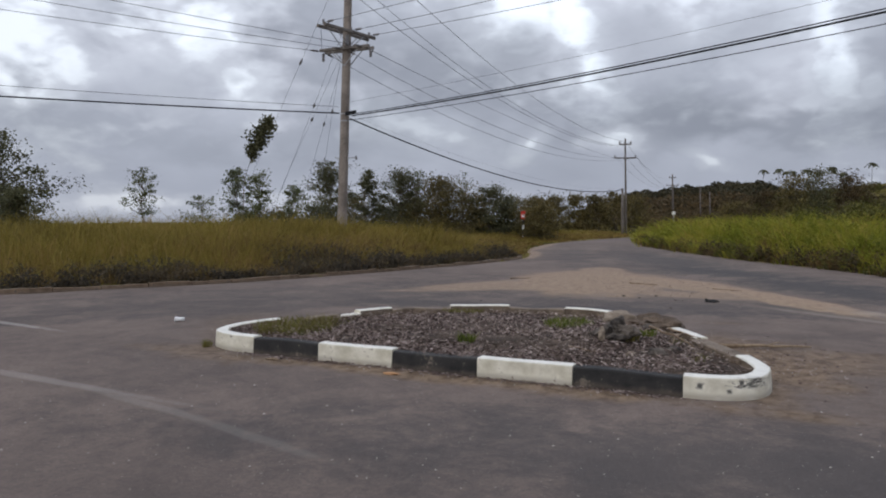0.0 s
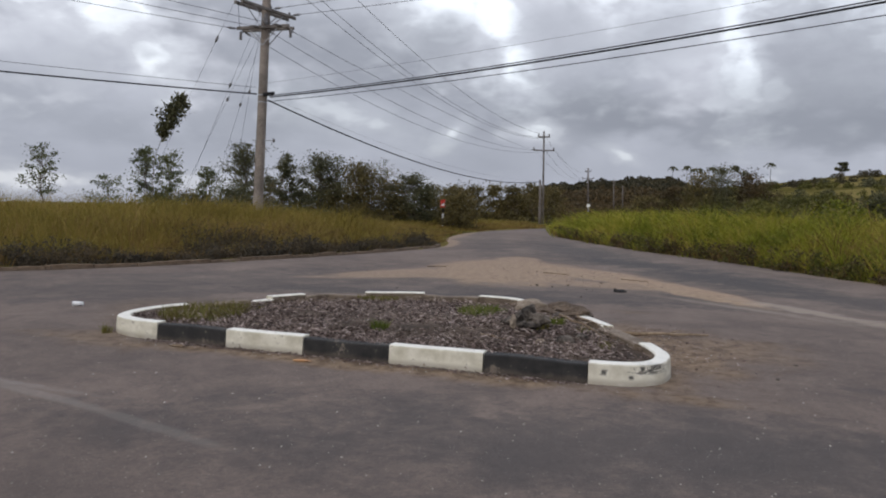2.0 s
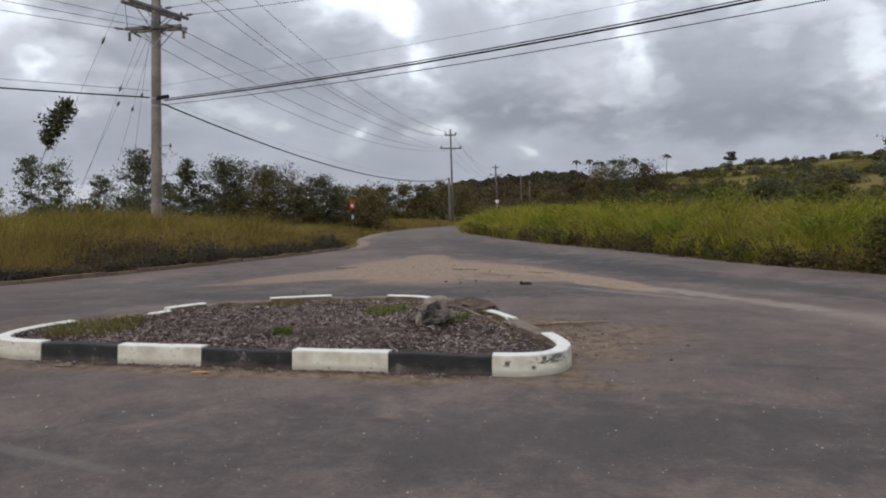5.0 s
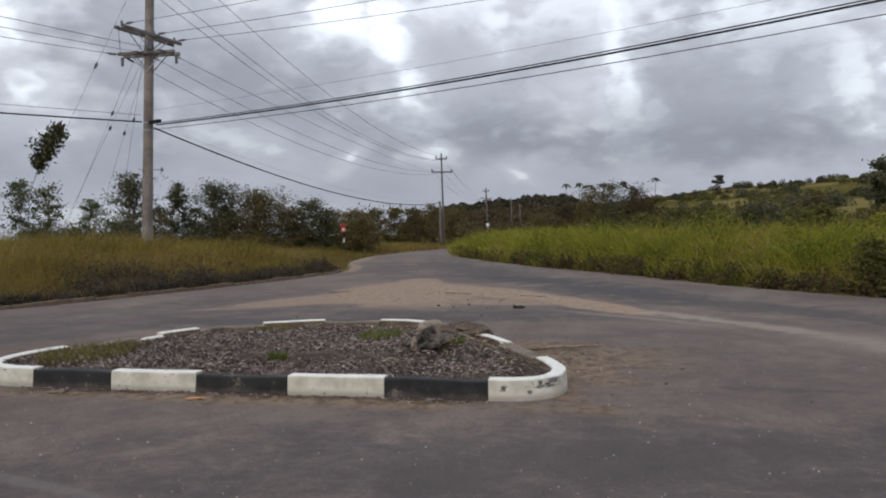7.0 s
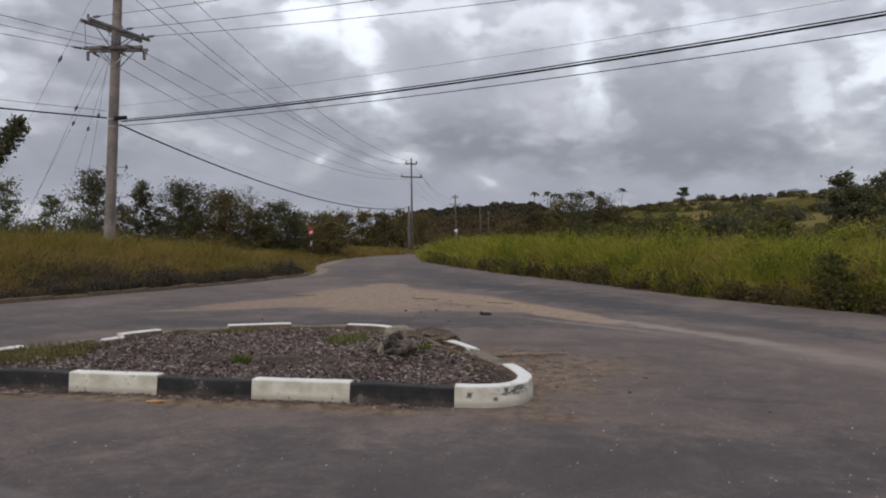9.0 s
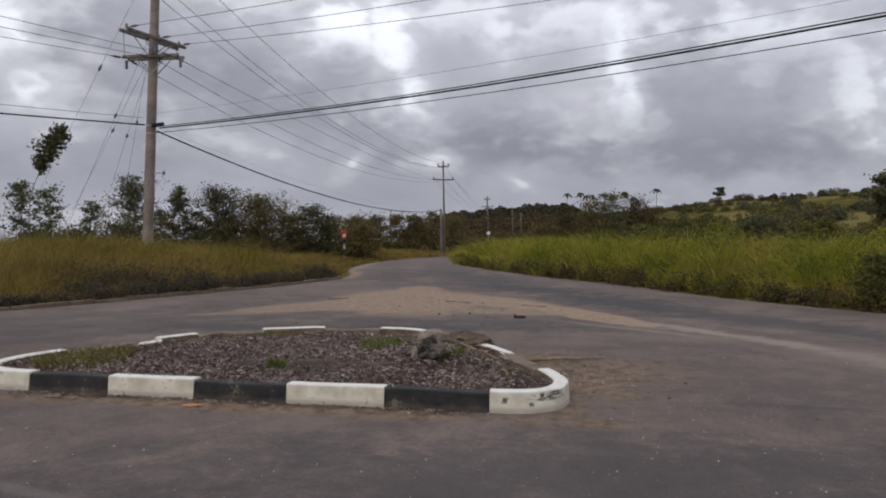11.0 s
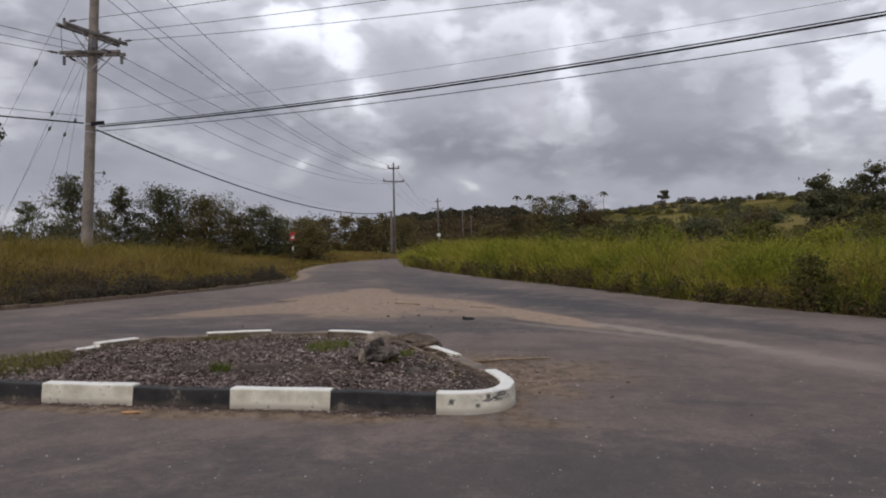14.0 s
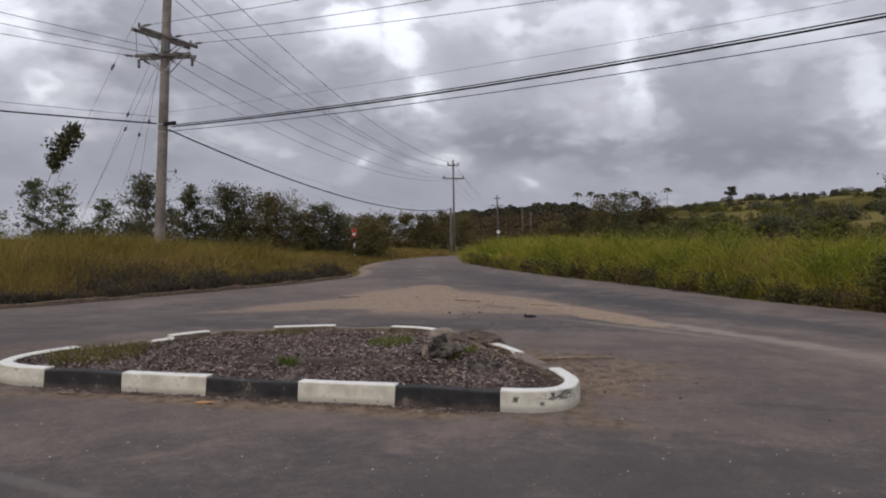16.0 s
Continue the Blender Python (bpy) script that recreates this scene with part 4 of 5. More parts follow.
# worn verge kerb beside the grass bank
verge = thing("verge_kerb", None, None, "low soil-stained concrete kerb along the grass bank", "kerb", kind="structure")
length = np.concatenate([[0], np.cumsum(np.hypot(*np.diff(LEFT_EDGE, axis=0).T))])
start, stop = length[18], length[int(np.argmin(np.hypot(LEFT_EDGE[:, 0] + 5.3, LEFT_EDGE[:, 1] - 27.2)))]
s0, i = start, 0
while s0 < stop:
    ss = np.linspace(s0, min(s0 + 0.93, stop), 4)
    run = np.stack([np.interp(ss, length, LEFT_EDGE[:, 0]), np.interp(ss, length, LEFT_EDGE[:, 1])], axis=1)
    v, f = kerb_run(run, 0.16, 0.085 + 0.015 * math.sin(i * 2.3), uneven=0.035, seed=40 + i)
    part("kerb_block", mesh_of(v, f, "kerb_block"), VERGE_KERB, verge)
    s0 += 0.94
    i += 1


# ---------------------------------------------------------------- poles and wires
def sag_line(a, b, sag, n=20):
    a, b = Vector(a), Vector(b)
    return [a.lerp(b, i / n) - Vector((0, 0, 4 * sag * (i / n) * (1 - i / n))) for i in range(n + 1)]


def insulator(top, length, r, parent, mat=None):
    """Ribbed porcelain body that hangs or stands along z from top."""
    x, y, z = top
    pts, rad = [], []
    n = 5
    for i in range(n):
        s0 = i / n
        pts += [(x, y, z - length * s0), (x, y, z - length * (s0 + 0.5 / n)), (x, y, z - length * (s0 + 0.52 / n)), (x, y, z - length * (s0 + 0.98 / n))]
        rad += [r * 0.6, r * 0.95, r, r * 0.6]
    return part("insulator", mesh_of(*tube(pts, rad, 8), "insulator", True), mat or PORCELAIN, parent, "ribbed grey porcelain insulator")


LEAN = Vector((0.035, 0.0, 1.0))


def on_pole(z):
    return Vector((-13.40, 28.0, 0.0)) + LEAN * z


def near_pole():
    top = 13.3
    zs = [0.2, 1.0, 3.0, 6.0, 9.0, 11.5, top - 0.05, top]
    pole = thing("utility_pole", mesh_of(*tube([on_pole(z) for z in zs], [0.215, 0.212, 0.205, 0.192, 0.180, 0.170, 0.160, 0.12], 18), "utility_pole", True), POLE_WOOD,
                 "tall grey weathered timber utility pole with two crossarm levels", "utility pole")
    ax1, ax2 = Vector((0.366, 0.93, 0)), Vector((0.996, -0.08, 0))
    side1, side2 = Vector((-ax1.y, ax1.x, 0)), Vector((-ax2.y, ax2.x, 0))
    for z, ax, side, half in ((9.72, ax1, side1, 1.5), (8.98, ax2, side2, 1.22), (12.75, ax2, side2, 1.25)):
        c = on_pole(z)
        for s in (-1, 1):
            o = side * s * 0.21
            arm = part("crossarm", mesh_of(*bar(c + o - ax * half, c + o + ax * half, 0.10, 0.13), "crossarm"), ARM_WOOD, pole, "weathered squared timber crossarm")
            part("through_bolt", mesh_of(*tube([c + o * 0.2, c + o * 1.45], 0.018, 6), "through_bolt"), STEEL, arm)
            foot = on_pole(z - 0.75)
            for e in (-0.55, 0.55):
                part("brace", mesh_of(*bar(foot + side * s * 0.19, c + o + ax * e * half + Vector((0, 0, -0.05)), 0.012, 0.045), "brace"), STEEL, pole, "flat steel brace")
    c2, c1, c3 = on_pole(8.98), on_pole(9.72), on_pole(12.75)
    for e in (-1.18, 1.18):
        p = c2 + ax2 * e
        insulator((p.x, p.y, p.z - 0.08), 0.36, 0.075, pole)
    for e in (-1.35, 0.25, 1.35):
        p = c1 + ax1 * e
        insulator((p.x, p.y, p.z + 0.26), 0.22, 0.06, pole)
    for e in (-1.1, 0.0, 1.15):
        p = c3 + ax2 * e
        insulator((p.x, p.y, p.z + 0.26), 0.22, 0.06, pole)
    p = on_pole(9.3) + Vector((0.12, -0.24, 0))
    part("cable_joint", mesh_of(*tube([p + Vector((0, 0, 0.22)), p + Vector((0, 0, -0.2))], [0.09, 0.08], 10), "cable_joint"), PORCELAIN, pole)
    p = on_pole(6.17)
    part("cable_clamp", mesh_of(*bar(p + Vector((0.12, -0.16, 0)), p + Vector((0.66, -0.32, 0.02)), 0.10, 0.15), "cable_clamp"), CABLE, pole, "black cable splice clamp")
    for z in (6.14, 5.84):
        q = on_pole(z)
        part("steel_band", mesh_of(*tube([q, q + Vector((0, 0, 0.06))], 0.2, 18), "steel_band"), STEEL, pole, "galvanised steel band")
    p = on_pole(4.25)
    br = part("bracket", mesh_of(*bar(p + Vector((0.15, -0.05, 0)), p + Vector((0.62, -0.05, 0)), 0.03, 0.04), "bracket"), STEEL, pole, "small steel bracket")
    part("spool", mesh_of(*tube([p + Vector((0.60, -0.05, 0.09)), p + Vector((0.62, -0.05, 0)), p + Vector((0.60, -0.05, -0.09))], [0.03, 0.06, 0.03], 8), "spool"), PORCELAIN, br, "dark spool insulator")
    return pole, ax1, ax2


pole, ax1, ax2 = near_pole()
c1, c2, c3 = on_pole(9.72), on_pole(8.98), on_pole(12.75)


def far_pole(x, y, top, r, z0, lean, arms=True, label="distant dark timber utility pole with a crossarm"):
    def at(z):
        return Vector((x + lean * (z - z0), y, z))
    zs = [z0 - 0.3, z0 + 2, (z0 + top) / 2, top]
    ob = thing("utility_pole", mesh_of(*tube([at(z) for z in zs], [r, r * 0.95, r * 0.85, r * 0.7], 10), "utility_pole", True), FAR_POLE, label, "utility pole", "distant utility poles")
    if arms:
        ax = Vector((0.97, 0.2, 0))
        for z, half in ((top - 2.05, 1.15), (top - 0.62, 0.62)):
            c = at(z)
            part("crossarm", mesh_of(*bar(c - ax * half + Vector((0, -0.2, 0)), c + ax * half + Vector((0, -0.2, 0)), 0.11, 0.14), "crossarm"), ARM_WOOD, ob)
            for e in (-half * 0.93, 0.0, half * 0.93):
                p = c + ax * e + Vector((0, -0.2, 0.3))
                if e:
                    insulator((p.x, p.y, p.z), 0.24, 0.09, ob)
    return ob


far_pole(-3.55, 76.2, 10.25, 0.125, -0.05, -0.017)
far_pole(-3.85, 75.9, 5.0, 0.17, -0.05, -0.02, arms=False, label="short cut-off timber pole beside a taller one")
for x, y, top in ((2.0, 140, 10.5), (6.45, 130, 7.9), (8.2, 133, 6.9)):
    far_pole(x, y, top, 0.21 if y == 140 else 0.13, ground_at(x, y), -0.03, arms=(y == 140), label="distant dark timber utility pole" + (" with a crossarm" if y == 140 else " on the slope"))


def wire(points, r, mat, label, name="overhead_wire", group="overhead wires", joint=False):
    ob = thing(name, mesh_of(*tube(points, r, 6, False), name, True), mat, label, "cable", group)
    if joint:
        a, d = points[0], (points[1] - points[0]).normalized()
        pts = [a + d * s for s in (0.25, 0.32, 0.40, 0.48, 0.56, 0.66)]
        part("strain_insulator", mesh_of(*tube(pts, [0.02, 0.06, 0.035, 0.06, 0.035, 0.02], 8), "strain_insulator", True), PORCELAIN, ob, "dark strain insulator")
    return ob


TRUNK = "thick black telephone cable sagging between poles"
LINE = "thin aged power conductor between poles"
# telephone cables towards the open side of the junction and along the bank
att = on_pole(6.2)
wire(sag_line(att + Vector((0.45, -0.25, -0.15)), (31.0, 2.7, 8.38), 0.95), 0.027, CABLE, TRUNK)
wire(sag_line(att + Vector((0.45, -0.25, -0.08)), (31.0, 2.73, 8.45), 0.945), 0.016, CABLE, TRUNK)
wire(sag_line(att + Vector((0.2, -0.2, -0.34)), (31.0, 3.4, 7.8), 0.82), 0.012, CABLE, TRUNK)
wire(sag_line(att + Vector((0.1, -0.2, 0.43)), (31.0, 5.6, 8.85), 0.67), 0.005, CONDUCTOR, LINE)
wire(sag_line(att + Vector((-0.2, -0.15, 0.0)), (-44.0, -1.5, 6.3), 0.35), 0.030, CABLE, TRUNK)
wire(sag_line(att + Vector((-0.2, -0.15, 0.28)), (-44.0, -1.8, 6.9), 0.35), 0.010, CONDUCTOR, LINE)
# heavy service cable dipping to the stub pole
wire(sag_line(att + Vector((0.2, 0.1, -0.22)), (-3.95, 75.9, 4.85), 1.25, 28), 0.032, CABLE, TRUNK)
wire(sag_line(att + Vector((0.2, 0.1, -0.05)), (-3.95, 75.9, 4.95), 0.95, 28), 0.004, CONDUCTOR, LINE)
# power lines to the far pole, upper and lower level
wire(sag_line(on_pole(11.6) + Vector((-0.1, 0.18, 0)), (-4.3, 76.0, 9.45), 1.6, 28), 0.013, CONDUCTOR, LINE)
wire(sag_line(c3 + ax2 * -1.0 + Vector((0, 0, 0.28)), (-3.75, 76.0, 9.5), 2.0, 28), 0.013, CONDUCTOR, LINE)
wire(sag_line(c3 + ax2 * 0.85 + Vector((0, 0, 0.26)), (-3.7, 76.0, 9.9), 1.6, 28), 0.013, CONDUCTOR, LINE)
for e, fx, sag in ((0.95, -1.05, 0.4), (0.0, 0.3, 1.4), (-1.15, 1.05, 1.9)):
    wire(sag_line(c2 + ax2 * e + Vector((0, 0, -0.02)), (-3.72 + fx, 76.0, 8.2), sag, 28), 0.011, CONDUCTOR, LINE, joint=True)
# lines on from the far pole
for fx in (-1.05, 0.0, 1.05):
    wire(sag_line((-3.72 + fx, 76.2, 8.45), (2.1 + fx, 140, 8.5), 1.6, 16), 0.012, CONDUCTOR, LINE)
wire(sag_line((-3.7, 76.2, 9.9), (2.1, 140, 9.9), 1.6, 16), 0.012, CONDUCTOR, LINE)
# cross line from the middle arms
for e, end in ((-1.35, (22.0, 12.0, 10.6)), (0.25, (22.0, 14.3, 10.4)), (1.35, (22.0, 16.6, 10.2))):
    wire(sag_line(c1 + ax1 * e + Vector((0, 0, 0.12)), end, 0.45), 0.011, CONDUCTOR, LINE, joint=True)
for e, end in ((-1.2, (-40.0, 1.0, 10.6)), (0.0, (-40.0, -0.3, 11.5)), (1.1, (-40.0, -1.6, 12.4))):
    wire(sag_line(c2 + ax2 * e * 0.95, end, 0.5), 0.011, CONDUCTOR, LINE, joint=True)

# stays anchored in the grass bank
for top, foot, z0 in ((12.9, (-20.3, 29.2), 0.4), (9.9, (-18.4, 29.6), 0.5), (9.0, (-18.9, 30.0), 0.5), (8.7, (-17.4, 30.6), 0.5), (9.6, (-16.4, 31.0), 0.5)):
    a, b = on_pole(top) + Vector((-0.15, 0, 0)), Vector((foot[0], foot[1], ground_at(*foot)))
    ob = thing("guy_wire", mesh_of(*tube([a, b], 0.006, 6), "guy_wire"), CONDUCTOR, "steel stay wire from pole to grass bank", "cable", "stay wires of the pole")
    for s in (0.33, ):
        p, q = a.lerp(b, s), a.lerp(b, s + 0.022)
        part("strain_insulator", mesh_of(*tube([p, p.lerp(q, 0.3), p.lerp(q, 0.7), q], [0.02, 0.055, 0.055, 0.02], 8), "strain_insulator", True), PORCELAIN, ob, "dark strain insulator")

# hanging wire tails at the crossarms
for a, b in ((c1 - ax1 * 1.35, c2 - ax2 * 1.1), (c1 + ax1 * 1.35, c2 + ax2 * 1.15), (c1 + ax1 * 0.3, c2 + ax2 * 0.3)):
    wire(sag_line(a + Vector((0, -0.25, 0)), b + Vector((0, -0.25, 0)), 0.28, 10), 0.009, CABLE, "short black jumper lead between crossarms", "jumper_lead", "jumper leads")


# ---------------------------------------------------------------- trees, bushes, vine
def plant(name, x, y, height, width, mat, seed, label, category="tree", crown_from=0.3, clumps=26, per=70, leaf=0.11, trunk=0.06, stems=1, loose=0.18, group="", base=None, depth=None, taper=0.45):
    """Trunk with limbs that reach uneven clumps of single leaves."""
    r = np.random.default_rng(seed)
    z0 = (ground_at(x, y) if base is None else base) - 0.05
    depth = depth or width
    centers = []
    limbs = max(4, clumps // 4)
    for k in range(limbs):
        h = crown_from + (0.97 - crown_from) * ((k + r.random()) / limbs) ** 0.9
        swell = math.sqrt(max(0.05, 1 - (abs(h - (crown_from + 0.40 * (1 - crown_from))) / (0.66 * (1 - crown_from))) ** 2)) * (1 - taper * max(0, h - 0.6) / 0.4)
        a, ln = k * 2.4 + r.uniform(-0.6, 0.6), swell * r.uniform(0.45, 1.15)
        for s in np.linspace(0.35, 1.0, max(2, clumps // limbs)):
            d = ln * s * r.uniform(0.85, 1.1)
            rise = 0.10 * (s - 0.5) * r.uniform(0.2, 1.6)
            centers.append(Vector((x + 0.5 * width * d * math.cos(a + r.uniform(-0.35, 0.35)), y + 0.5 * depth * d * math.sin(a + r.uniform(-0.35, 0.35)),
                                   z0 + height * min(1.0, h + rise))))
    clumps = len(centers)
    wood = []
    roots = [Vector((x + (r.uniform(-0.12, 0.12) * width if stems > 1 else 0), y + (r.uniform(-0.12, 0.12) * depth if stems > 1 else 0), z0)) for _ in range(stems)]
    tops = []
    for k, root in enumerate(roots):
        tip = Vector((x + r.uniform(-0.2, 0.2) * width, y + r.uniform(-0.2, 0.2) * depth, z0 + height * r.uniform(0.72, 0.9)))
        pts = [root.lerp(tip, s) + Vector((r.uniform(-1, 1), r.uniform(-1, 1), 0)) * 0.04 * height * (0 < s < 1) for s in np.linspace(0, 1, 6)]
        tops.append(pts)
        wood.append(tube(pts, [trunk * (1 - 0.8 * s) for s in np.linspace(0, 1, 6)], 7))
    for c in centers:
        pts = tops[int(r.integers(0, stems))]
        j = min(range(len(pts)), key=lambda i: (pts[i] - c).length + (2.0 if pts[i].z > c.z - 0.1 * height else 0))
        a = pts[j]
        mid = a.lerp(c, 0.55) + Vector((0, 0, -0.04 * height))
        wood.append(tube([a, mid, c], [trunk * 0.32, trunk * 0.2, trunk * 0.08], 5, False))
    ob = thing(name, None, None, label, category, group)
    ob.location = (x, y, z0)
    bpy.context.view_layer.update()
    back = Matrix.Translation((-x, -y, -z0))
    v, f = joined(wood)
    part("trunk", mesh_of([back @ p for p in v], f, "trunk", True), BARK, ob)
    cc = np.array([tuple(c) for c in centers]) - np.array([x, y, z0])
    size = r.uniform(0.4, 1.35, len(cc))
    which = r.integers(0, len(cc), clumps * per)
    pos = cc[which] + r.normal(size=(clumps * per, 3)) * np.array([width, depth, width * 0.5]) * loose * 0.5 * size[which][:, None]
    pos[:, 2] = np.maximum(pos[:, 2], 0.03)
    part("crown", quad_mesh(leaf_quads(pos, leaf * 1.5, leaf * 0.8, 0.2), "crown"), mat, ob)
    return ob


plant("tree", -30.3, 24.2, 4.9, 6.4, LEAF_DARK, 1, "dark-leaved spreading tree at the end of the bank", clumps=150, per=110, leaf=0.10, trunk=0.13, crown_from=0.10, loose=0.17)
plant("bush", -26.3, 23.0, 2.2, 3.2, LEAF_DARK, 2, "dark rounded bush under the spreading tree", "bush", 0.0, 60, 80, 0.09, 0.04, 3)
SAP = "slender sapling with sparse grey-green leaves"
YOUNG = "saplings behind the bank"
plant("sapling", -29.3, 34.0, 4.2, 2.2, LEAF_MID, 3, SAP, crown_from=0.35, clumps=56, per=26, leaf=0.090, trunk=0.05, loose=0.20, group=YOUNG, taper=0.2)
plant("sapling", -26.6, 36.0, 2.7, 2.2, LEAF_MID, 4, SAP, crown_from=0.25, clumps=40, per=30, leaf=0.082, trunk=0.035, loose=0.22, group=YOUNG)
plant("sapling", -22.1, 33.0, 4.0, 2.0, LEAF_MID, 5, SAP, crown_from=0.16, clumps=70, per=36, leaf=0.084, trunk=0.04, loose=0.21, group=YOUNG)
plant("sapling", -21.0, 33.4, 3.7, 2.0, LEAF_MID, 6, SAP, crown_from=0.14, clumps=70, per=36, leaf=0.084, trunk=0.04, loose=0.21, group=YOUNG)
plant("sapling", -22.6, 40.0, 3.5, 2.2, LEAF_MID, 7, SAP, crown_from=0.12, clumps=60, per=40, leaf=0.088, trunk=0.045, loose=0.21, group=YOUNG)
TREE = "dark green scrub tree behind the grass bank"
HEDGE = "scrub trees behind the bank"
plant("tree", -21.0, 42.0, 5.1, 3.8, LEAF_DARK, 8, TREE, crown_from=0.1, clumps=110, per=62, leaf=0.095, trunk=0.08, group=HEDGE, taper=0.3)
plant("tree", -19.9, 45.9, 4.8, 2.6, LEAF_DARK, 9, TREE, crown_from=0.03, clumps=90, per=62, leaf=0.095, trunk=0.07, group=HEDGE, taper=0.9)
plant("tree", -18.0, 47.7, 4.9, 4.6, LEAF_DARK, 10, TREE, crown_from=0.03, clumps=130, per=70, leaf=0.10, trunk=0.08, group=HEDGE, taper=0.4)
plant("tree", -15.2, 48.7, 4.4, 6.2, LEAF_BROWN, 11, "broad browning scrub tree behind the grass bank", crown_from=0.02, clumps=170, per=76, leaf=0.10, trunk=0.08, group=HEDGE, taper=0.3)
plant("tree", -12.0, 50.6, 3.9, 4.2, LEAF_DARK, 12, TREE, crown_from=0.02, clumps=110, per=66, leaf=0.10, trunk=0.08, group=HEDGE)
plant("tree", -9.5, 53.0, 3.4, 3.2, LEAF_BROWN, 13, "half-bare browning scrub tree", crown_from=0.05, clumps=70, per=30, leaf=0.09, trunk=0.05, group=HEDGE)
plant("sapling", -16.8, 47.5, 5.1, 1.6, LEAF_MID, 14, "thin twiggy sapling standing above the scrub", crown_from=0.5, clumps=30, per=14, leaf=0.08, trunk=0.03, group=HEDGE)
plant("sapling", -13.8, 49.0, 4.9, 1.5, LEAF_MID, 15, "thin twiggy sapling standing above the scrub", crown_from=0.5, clumps=26, per=14, leaf=0.08, trunk=0.03, group=HEDGE)
for i in range(15):
    a_ = radians(-33.0 + 1.72 * i + 0.5 * math.sin(i * 2.1))
    d_ = (45.0 if i < 5 else 53.0) + 1.6 * math.sin(i * 1.3)
    plant("bush", d_ * math.sin(a_), d_ * math.cos(a_), (1.7 if i < 5 else 2.7) + 0.5 * math.sin(i * 2.7), 3.4, LEAF_DARK if i % 3 == 0 else LEAF_BROWN, 20 + i, "low tangled bush behind the grass bank", "bush", 0.0, 50, 56, 0.11, 0.03, 3, loose=0.23, group="bushes behind the bank")
for i, (bx, by, bh, bw) in enumerate([(-14.5, 84, 4.2, 5.0), (-11.8, 80, 4.2, 4.4), (-9.6, 82, 4.5, 4.4), (-7.4, 83, 4.4, 4.4), (-5.4, 86, 4.6, 4.4), (-3.4, 92, 4.4, 5.0), (-18.5, 90, 4.4, 6)]):
    plant("bush", bx, by, bh, bw, LEAF_BROWN, 40 + i, "olive roadside bush beyond the bend", "bush", 0.0, 60, 50, 0.17, 0.05, 3, loose=0.23, group="bushes beyond the bend")
plant("bush", -2.75, 75.0, 1.1, 1.1, WEEDS, 60, "small dark bush at the pole's foot", "bush", 0.05, 14, 60, 0.1, 0.02, 3, base=-0.05)

# climber hanging in the stay wire
vine = thing("hanging_vine", None, None, "dark leafy creeper hanging on a stay wire", "vine")
r = np.random.default_rng(77)
n = 1300
s = r.random(n)
pos = np.stack([-17.42 - 0.95 * s + r.normal(0, 1, n) * (0.05 + 0.23 * np.sin(np.pi * s ** 0.75)), 28.7 + r.normal(0, 0.2, n), 6.28 - 1.75 * s + r.normal(0, 0.10, n)], axis=1)
part("leaves", quad_mesh(leaf_quads(pos, 0.17, 0.11, 0.1), "leaves"), LEAF_DARK, vine)
part("stem", mesh_of(*tube([(-17.25, 28.7, 6.5), (-17.5, 28.75, 5.9), (-17.9, 28.7, 5.2), (-18.45, 28.8, 4.4), (-19.0, 29.0, 3.4), (-19.2, 29.2, 0.6)], [0.02, 0.025, 0.025, 0.02, 0.015, 0.015], 6), "stem"), BARK, vine, "thin brown creeper stem")

# right-hand side: shrubs in the tall grass, trees on the slope
RUSTY, DENSE = "rust-tinged bushy tree above the tall grass", "dense dark bushy tree above the tall grass"
SHRUB, OLIVE = "broad dull-green shrub behind the tall grass", "olive bush above the tall grass"
for i, (bx, by, bh, bw, mat, lab) in enumerate([
        (7.9, 61, 3.8, 3.6, LEAF_RUST, RUSTY), (9.8, 60, 4.7, 4.0, LEAF_BROWN, RUSTY), (11.6, 61, 5.3, 4.4, LEAF_DARK, DENSE), (13.6, 60, 4.9, 4.0, LEAF_RUST, RUSTY), (15.0, 61, 4.0, 3.2, LEAF_BROWN, OLIVE),
        (6.2, 66, 3.0, 4.0, LEAF_BROWN, OLIVE), (17.8, 62, 3.0, 4.4, LEAF_SCRUB, OLIVE), (20.5, 60, 3.0, 3.6, LEAF_BROWN, OLIVE), (23.5, 58, 3.4, 4.0, LEAF_SCRUB, OLIVE), (27.0, 57, 3.6, 4.0, LEAF_RUST, RUSTY),
        (9.2, 36, 1.9, 2.6, LEAF_SCRUB, SHRUB), (11.4, 33.0, 1.9, 2.4, BROAD_GREEN, "bright green shrub rising from the tall grass"), (13.3, 33.5, 2.5, 3.0, LEAF_DARK, "dark shrub behind the tall grass"), (15.4, 34.5, 2.2, 3.0, LEAF_SCRUB, SHRUB),
        (17.4, 36, 2.4, 3.2, LEAF_SCRUB, SHRUB), (19.0, 32.5, 2.0, 2.6, BROAD_GREEN, "bright green shrub rising from the tall grass"), (21.8, 37, 2.4, 3.4, LEAF_BROWN, "olive shrub behind the tall grass"), (24.6, 38, 2.8, 3.6, LEAF_SCRUB, SHRUB),
        (7.6, 41, 1.9, 3.0, LEAF_SCRUB, SHRUB), (10.6, 44, 2.3, 3.2, LEAF_SCRUB, SHRUB), (14.6, 45, 2.6, 3.4, LEAF_SCRUB, SHRUB), (18.6, 46, 2.8, 3.6, LEAF_BROWN, "olive shrub behind the tall grass")]):
    plant("bush", bx, by, bh, bw, mat, 80 + i, lab, "bush", 0.0, 70, 62, 0.115, 0.045, 3, loose=0.23, group="bushes on the slope")
